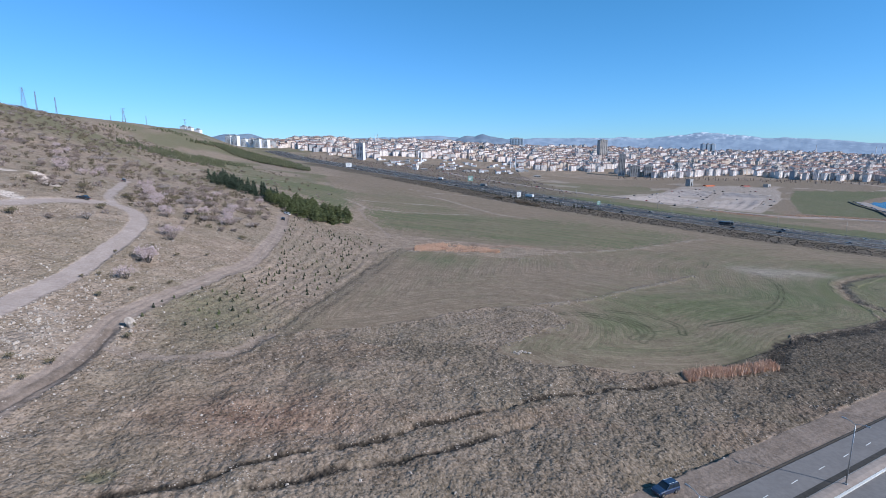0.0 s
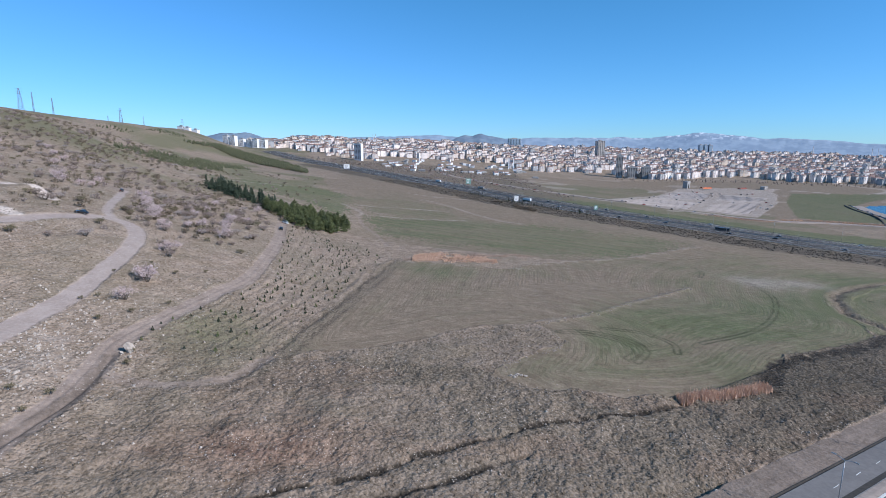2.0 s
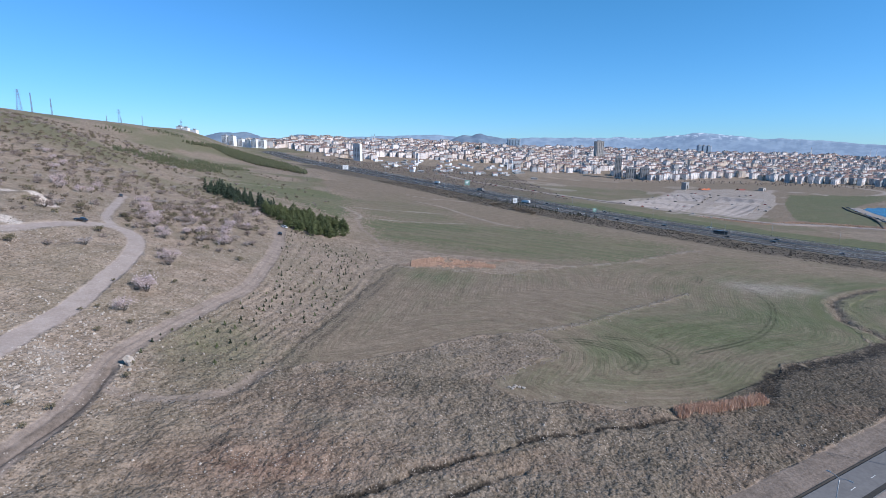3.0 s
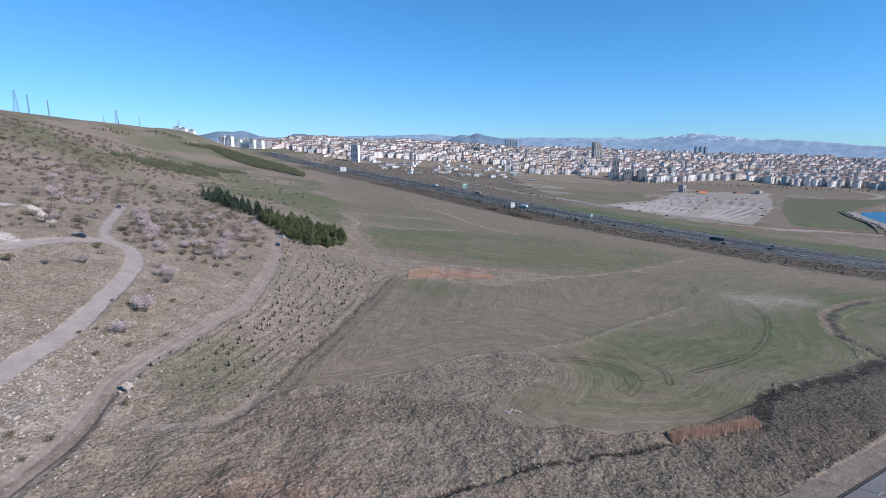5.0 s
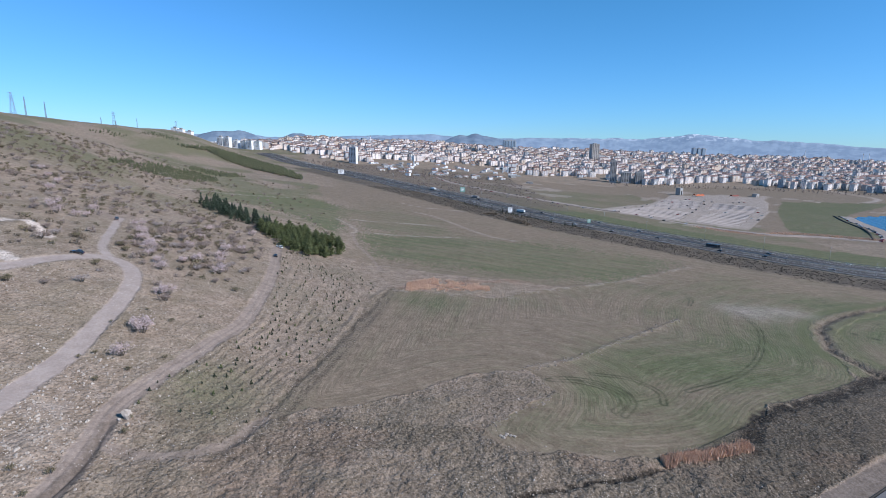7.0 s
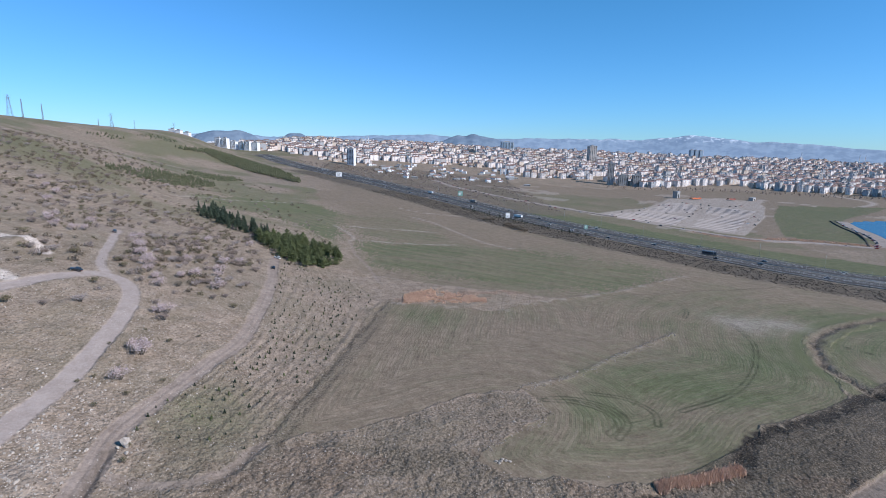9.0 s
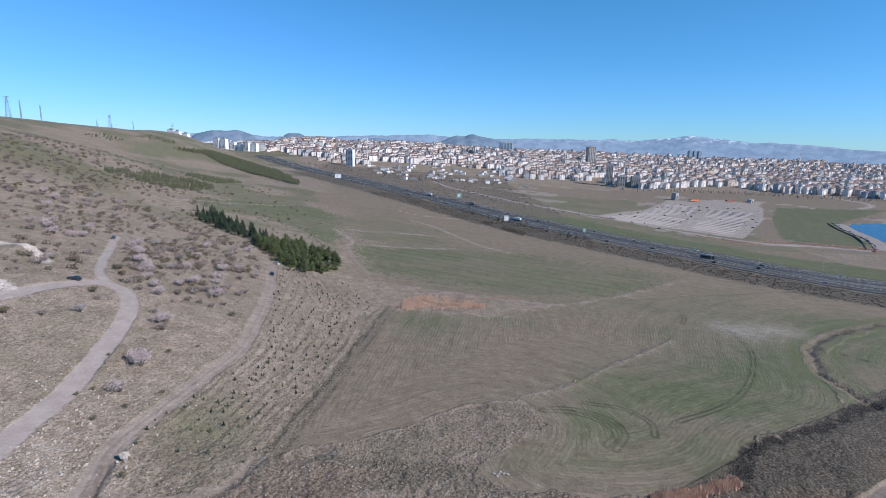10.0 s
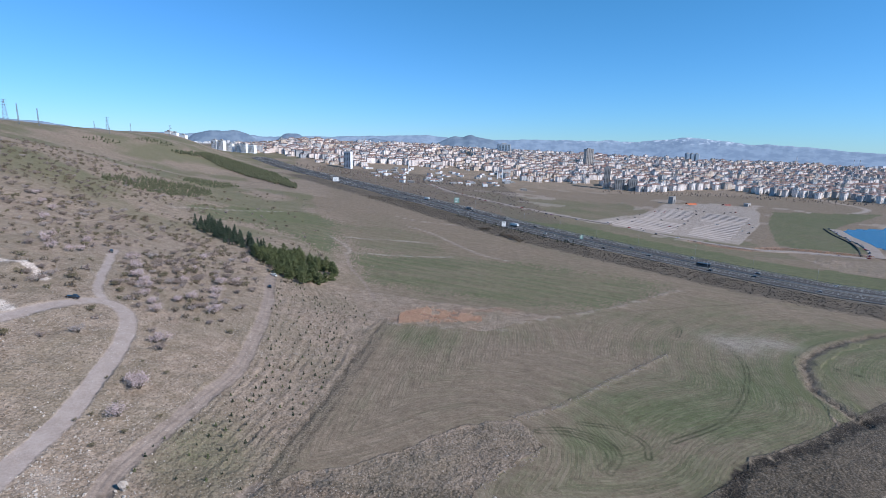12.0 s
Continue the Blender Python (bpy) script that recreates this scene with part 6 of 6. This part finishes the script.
shrubs += [bushy("shrub", "shrub with a thin veil of pale blossom", "shrub", "shrubs on the hillside", 91, 3.4, 2.0, 240, plain("thin_blossom", (0.18, 0.145, 0.13), (0.46, 0.40, 0.38), 3.0, 0.9, island=True), 0.14)]
plant(shrubs, SHRUBS, 81, 0.7, 1.15)
LOW = [(-69.3, 86.2), (-79.9, 116.4), (-76.3, 123.5), (-88.3, 123.4), (-74.9, 84.6), (-69.3, 79.9), (-65.9, 105.4), (-84, 134), (-72, 133), (-88.5, 156), (-80, 153), (-75, 162), (-92, 143), (-64.5, 101), (-86.5, 127)]
lows = [bushy("bush", "small dark green bush on the stony slope", "bush", "bushes on the slope", 100 + i, 1.6, 1.3, 160, M_SHRUB, 0.12) for i in range(2)]
plant(lows, LOW, 101, 0.45, 0.8)

hedge = [bushy("bush", "dark bare bush on the edge of a ploughed strip", "bush", "bushes on the ploughed strip", 120 + i, 4.5, 2.6, 220, M_DULL, 0.3) for i in range(2)]
plant(hedge, [(61, 594), (68, 594), (81, 562), (85, 555), (89, 548), (92, 541), (95, 530)], 121, 0.9, 1.4)

# the countless small shrubs further up
r = np.random.default_rng(17)
n = 13000
x, y = -75 - 470 * r.random(n), 170 + 560 * r.random(n)
dens = 0.9 * np.exp(-((x + 120) / 40) ** 2 - ((y - 250) / 70) ** 2) + 0.8 * np.exp(-((x + 200) / 70) ** 2 - ((y - 310) / 70) ** 2) + 0.35 * np.exp(-((x + 310) / 110) ** 2 - ((y - 430) / 130) ** 2) + 0.05
ok = (r.random(n) < dens * sstep(0.30, 0.62, fbm(x / 22, y / 22, 19)) * 1.3) & (foot(y) - x > 14) & (np.minimum(away(x, y, GRAVEL), away(x, y, SPUR)) > 5) & (away(x, y, TRACK) > 5)
SMALL = np.stack([x, y], 1)[ok]
cc = r.normal(size=(26, 3)) * np.array((.42, .42, .22)) + np.array((0, 0, .42))
bv, bf = clumps(cc, 0.16 + 0.1 * r.random(26), 44)
kind_ = r.random(len(SMALL))


def early_cover(name, label, category, mat, pts, lo, hi, seed):
    rr = np.random.default_rng(seed)
    at = rest(pts)
    v, f = strew(bv, bf, at, rr.random(len(at)) * 6.28, lo + (hi - lo) * rr.random(len(at)) ** 1.6)
    tagged(new(name, mesh_of(name, v, f, [mat])), label, category, kind="stuff")


early_cover("small_shrubs", "bare brown shrubs dotted over the upper hillside", "shrubs", M_DULL, SMALL[kind_ < .45], 0.9, 2.6, 1)
early_cover("small_shrubs", "olive shrubs dotted over the upper hillside", "shrubs", M_SHRUB, SMALL[(kind_ >= .45) & (kind_ < .75)], 0.8, 2.2, 2)
early_cover("small_shrubs", "pale twiggy shrubs dotted over the upper hillside", "shrubs", M_TWIG, SMALL[kind_ >= .75], 0.9, 2.6, 3)

# saplings planted in contour rows between the track and the field
sap = []
for i in range(3):
    rr = np.random.default_rng(110 + i)
    k = rr.random(60)
    an, q = rr.random(60) * 6.28, np.sqrt(rr.random(60)) * (0.36 * (1 - k) + 0.05)
    v, f = clumps(np.stack([q * np.cos(an), q * np.sin(an), 0.08 + k], 1), 0.13 - 0.06 * k, 110 + i)
    s = new("sapling", mesh_of("sapling", v, f, [M_NEEDLE_D if i else M_NEEDLE]))
    tagged(s, "young dark conifer sapling on the slope", "sapling", "saplings in rows on the slope")
    sap.append(s)
r = np.random.default_rng(16)
places = []
for row in range(9):
    f = 0.13 + 0.74 * row / 8
    for y in np.arange(112, 292, 4.3):
        yy = y + r.normal() * 0.7
        tx = np.interp(yy, TRACK[:, 1], TRACK[:, 0])
        gx = np.interp(yy, GROOVE[:, 1], GROOVE[:, 0]) if yy < 250 else -24 - 0.55 * (yy - 250)
        if r.random() < 0.15 + 0.6 * float(sstep(0.45, 0.7, vnoise(np.array([row * 0.9]), np.array([yy / 14]), 77))[0]) or yy < 130 and row % 2:
            continue
        places.append((tx + (gx - tx) * (f + 0.05 * math.sin(yy * 0.045 + row)) + r.normal() * 0.9, yy))
for i, (x, y) in enumerate(places[:300]):
    s = 0.65 + 0.65 * r.random() ** 1.3
    m = Matrix.Translation((x, y, surf(x, y) - 0.05)) @ Matrix.Rotation(r.random() * 6.28, 4, "Z") @ Matrix.Scale(s, 4)
    if i < 3:
        sap[i].matrix_basis = m
    else:
        copy_thing(sap[i % 3], m).matrix_basis = m

# ---------------------------------------------------------------- reeds, tussocks, stones
def blades(n, h, w, seed, lean=0.25, wid=0.06):
    """A tuft of upright blades."""
    r = np.random.default_rng(seed)
    v, f = [], []
    for i in range(n):
        a, q = r.random() * 6.28, r.random() * w
        x, y = q * math.cos(a), q * math.sin(a)
        b = r.random() * 6.28
        hh = h * (0.6 + 0.4 * r.random())
        dx, dy = math.cos(b) * wid * h, math.sin(b) * wid * h
        lx, ly = r.normal() * lean * h, r.normal() * lean * h
        k = len(v)
        v += [(x - dx, y - dy, -0.1), (x + dx, y + dy, -0.1), (x + lx, y + ly, hh)]
        f.append((k, k + 1, k + 2))
    return np.array(v), np.array(f)


def cover(name, label, category, mat, pts, tv, tf, lo, hi, seed):
    r = np.random.default_rng(seed)
    at = rest(pts)
    v, f = strew(tv, tf, at, r.random(len(at)) * 6.28, lo + (hi - lo) * r.random(len(at)) ** 1.5)
    ob = new(name, mesh_of(name, v, f, [mat]))
    return tagged(ob, label, category, kind="stuff")


r = np.random.default_rng(21)
tv, tf = blades(16, 1.0, 0.45, 5, 0.12)
p = np.stack([55 + 26 * r.random(1100), np.zeros(1100)], 1)
p[:, 1] = np.interp(p[:, 0], [55, 66, 82], [110.5, 113, 119.5]) + r.normal(size=1100) * 0.8
cover("reeds", "rusty dry reed bed along the field ditch", "reeds", M_REED, p, tv, tf, 1.0, 2.0, 22)
p = np.stack([-14 + 44 * r.random(3600) ** 1.6, np.zeros(3600)], 1)
p[:, 1] = 259 + 0.36 * p[:, 0] + (26 - 0.75 * np.abs(p[:, 0])) * r.random(3600) ** 1.1 + 2 * r.normal(size=3600)
p = p[fbm(p[:, 0] / 5, p[:, 1] / 5, 66) > 0.40]
cover("reeds", "rusty dry reeds below the field bank", "reeds", M_REED, p, tv, tf, 0.6, 1.3, 23)
p = spline([(330, 640), (385, 606), (440, 622), (520, 585)], 1.0)
p = np.vstack([p + r.normal(size=p.shape) * 4 for _ in range(6)])
cover("reeds", "rusty dry reeds along the yard road", "reeds", M_REED, p, tv, tf, 0.8, 1.6, 24)

# tussocks of dry grass and weeds over the lower ground
n = 15000
x, y = -66 + 190 * r.random(n), 52 + 98 * r.random(n)
s_, q_ = along(x, y)
wx, wy = x + 4 * (fbm(x / 9, y / 9, 1) - 0.5), y + 4 * (fbm(x / 9, y / 9, 2) - 0.5)
ok = (q_ < -6.6) & ~inside(wx, wy, FIELD) & (away(x, y, TRACK) > 2.6) & (x / y < 0.9) & (away(x, y, TRENCH_A) > 0.9) & (away(x, y, TRENCH_B) > 0.8)
pts = np.stack([x, y], 1)[ok]
tv, tf = blades(9, 0.34, 0.30, 6, 0.55, 0.34)
half = fbm(pts[:, 0] / 11, pts[:, 1] / 11, 33) + 0.22 * r.normal(size=len(pts)) > 0.5
cover("tussocks", "pale straw tussocks of dry grass", "dry grass", M_STRAW, pts[half], tv, tf, 0.22, 0.85, 34)
cover("weeds", "dull brown weeds on the rough ground", "weeds", M_DULL, pts[~half], tv, tf, 0.25, 0.9, 35)
# weeds on the slope and along the motorway
n = 9000
x, y = -150 + 125 * r.random(n), 75 + 215 * r.random(n)
ok = (foot(y) - x > -6) & (np.minimum(away(x, y, GRAVEL), away(x, y, SPUR)) > 4.2) & (away(x, y, TRACK) > 2.8) & (x / y > -0.95) & (fbm(x / 12, y / 12, 36) > 0.42)
cover("weeds", "thin dry weeds scattered over the slope", "weeds", M_DULL, np.stack([x, y], 1)[ok], tv, tf, 0.4, 0.9, 37)
k_ = r.random(8000)
idx = (k_ * (nearest_k(-40, 890) * (len(HW) - 1))).astype(int)
pp = np.array([offset(HW, -35)[i] for i in idx])
dirs = np.array([offset(HW, -36)[i] - offset(HW, -35)[i] for i in idx])
pp = pp + dirs * (50 * r.random(8000) ** 1.2)[:, None] + r.normal(size=pp.shape) * 3
cc = r.normal(size=(14, 3)) * np.array((.4, .4, .25)) + np.array((0, 0, .45))
bv, bf = clumps(cc, 0.28 + 0.1 * r.random(14), 40)
cover("roadside_scrub", "dark leafless scrub below the motorway", "scrub", plain("dark_scrub", (0.060, 0.050, 0.040), (0.165, 0.138, 0.112), 1.0, 0.95, island=True), pp, bv, bf, 0.22, 0.75, 41)

# bushes and low scrub on the flat between motorway and town
n = 5000
x, y = -330 + 520 * r.random(n), 760 + 640 * r.random(n)
ok = (x > foot(y) + 30) & (away(x, y, HW, 60) > 14) & (x * 0.8 + (y - 780) * 0.62 > 20) & (away(x, y, HIGHWAY, 60) > 26) & (r.random(n) < 0.25 + 0.9 * sstep(0.4, 0.62, fbm(x / 60, y / 40, 62)))
cover("roadside_scrub", "dark bare scrub on the flat before the town", "scrub", M_TWIG, np.stack([x, y], 1)[ok], bv, bf, 0.6, 1.9, 47)

# stones: the big pale one by the track, and many small ones
def boulder(seed, s):
    b = bmesh.new()
    bmesh.ops.create_icosphere(b, subdivisions=2, radius=1.0)
    for v in b.verts:
        v.co *= 0.75 + 0.5 * noise.noise(v.co * 1.3 + Vector((seed * 7.1, 0, 0)))
        v.co = Vector((v.co.x * s[0], v.co.y * s[1], v.co.z * s[2]))
    me = bpy.data.meshes.new("boulder")
    b.to_mesh(me)
    b.free()
    me.materials.append(M_STONE)
    return me


for i, (x, y, s, lab) in enumerate(((-66.6, 105.6, (1.3, 1.0, 1.8), "large pale boulder beside the dirt track"), (-68.0, 107.2, (0.7, 0.5, 0.6), "pale stone next to the large boulder"), (-65.3, 103.4, (0.6, 0.6, 0.5), "pale stone beside the dirt track"), (-67.8, 104.6, (0.4, 0.5, 0.4), "small pale stone beside the dirt track"))):
    o = new("boulder", boulder(i, s))
    o.location = (x, y, surf(x, y) + s[2] * 0.45)
    tagged(o, lab, "boulder")
sv = np.array([(-.5, -.4, -.1), (.5, -.45, -.1), (.45, .4, -.1), (-.4, .5, -.1), (-.3, -.25, .45), (.35, -.2, .38), (.25, .3, .5), (-.25, .28, .35)])
sf = np.array([(0, 1, 5, 4), (1, 2, 6, 5), (2, 3, 7, 6), (3, 0, 4, 7), (4, 5, 6, 7)])
n = 15000
x, y = -150 + 270 * r.random(n), 52 + 220 * r.random(n)
s_, q_ = along(x, y)
dens = np.where(foot(y) - x > -4, 0.45 + 0.55 * (away(x, y, GRAVEL) < 14), 0.30 * (y < 115)) * sstep(0.4, 0.62, fbm(x / 13, y / 13, 72))
dens += 0.8 * np.exp(-(away(x, y, RIDGE) / 1.2) ** 2) + 0.9 * np.exp(-((x - 18) / 2.5) ** 2 - ((y - 116) / 1.2) ** 2) + 0.25 * inside(x, y, TONGUE)
ok = (r.random(n) < dens) & (q_ < -6) & ((x > foot(y)) | (np.minimum(away(x, y, GRAVEL), away(x, y, TRACK)) > 2.6))
cover("stones", "scattered pale stones on the dry ground", "stones", M_STONE, np.stack([x, y], 1)[ok], sv, sf, 0.12, 0.55, 43)
EASTRIM = spline([(37, 142), (33, 136), (26, 129), (19, 124), (14, 118)], 1.0)
for line_, each, spread, lo, hi, lab in ((RIDGE, 9, 1.1, 0.15, 0.7, "low ridge of brown cleared stones across the field"), (EASTRIM, 7, 0.8, 0.15, 0.5, "brown stones along the edge of the scrub tongue"), (GROOVE, 5, 2.2, 0.12, 0.45, "stones and clods along the slope's foot"), (EDGE_A, 4, 2.4, 0.15, 0.6, "brown stones along the upper field edge")):
    p = np.vstack([line_ + r.normal(size=line_.shape) * spread + (r.random(line_.shape) - 0.5) * 2 for _ in range(each)])
    p = p[fbm(p[:, 0] / 4, p[:, 1] / 4, 88) > 0.45]
    cover("stones", lab, "stones", M_RUBBLE, p, sv, sf, lo, hi, 44)
n = 3000
x, y = -104 + 42 * r.random(n), 66 + 62 * r.random(n)
ok = (r.random(n) < np.exp(-((x + 84) / 15) ** 2 - ((y - 95) / 20) ** 2)) & (away(x, y, GRAVEL) > 2.6) & (away(x, y, TRACK) > 2.6)
cover("stones", "pale broken rock strewn below the gravel road", "stones", M_STONE, np.stack([x, y], 1)[ok], sv, sf, 0.10, 0.75, 45)
for i, (dx, dy) in enumerate(((0, 0), (1.3, .3), (-1.2, -.2), (.5, .9), (2.3, .1), (-.5, -.8))):
    o = new("field_stone", boulder(20 + i, (0.55, 0.45, 0.4)))
    o.location = (18.0 + dx, 115 + dy, surf(18.0 + dx, 115 + dy) + 0.15)
    tagged(o, "pale cleared stone in a small field heap", "stone", "stones of the field heap")
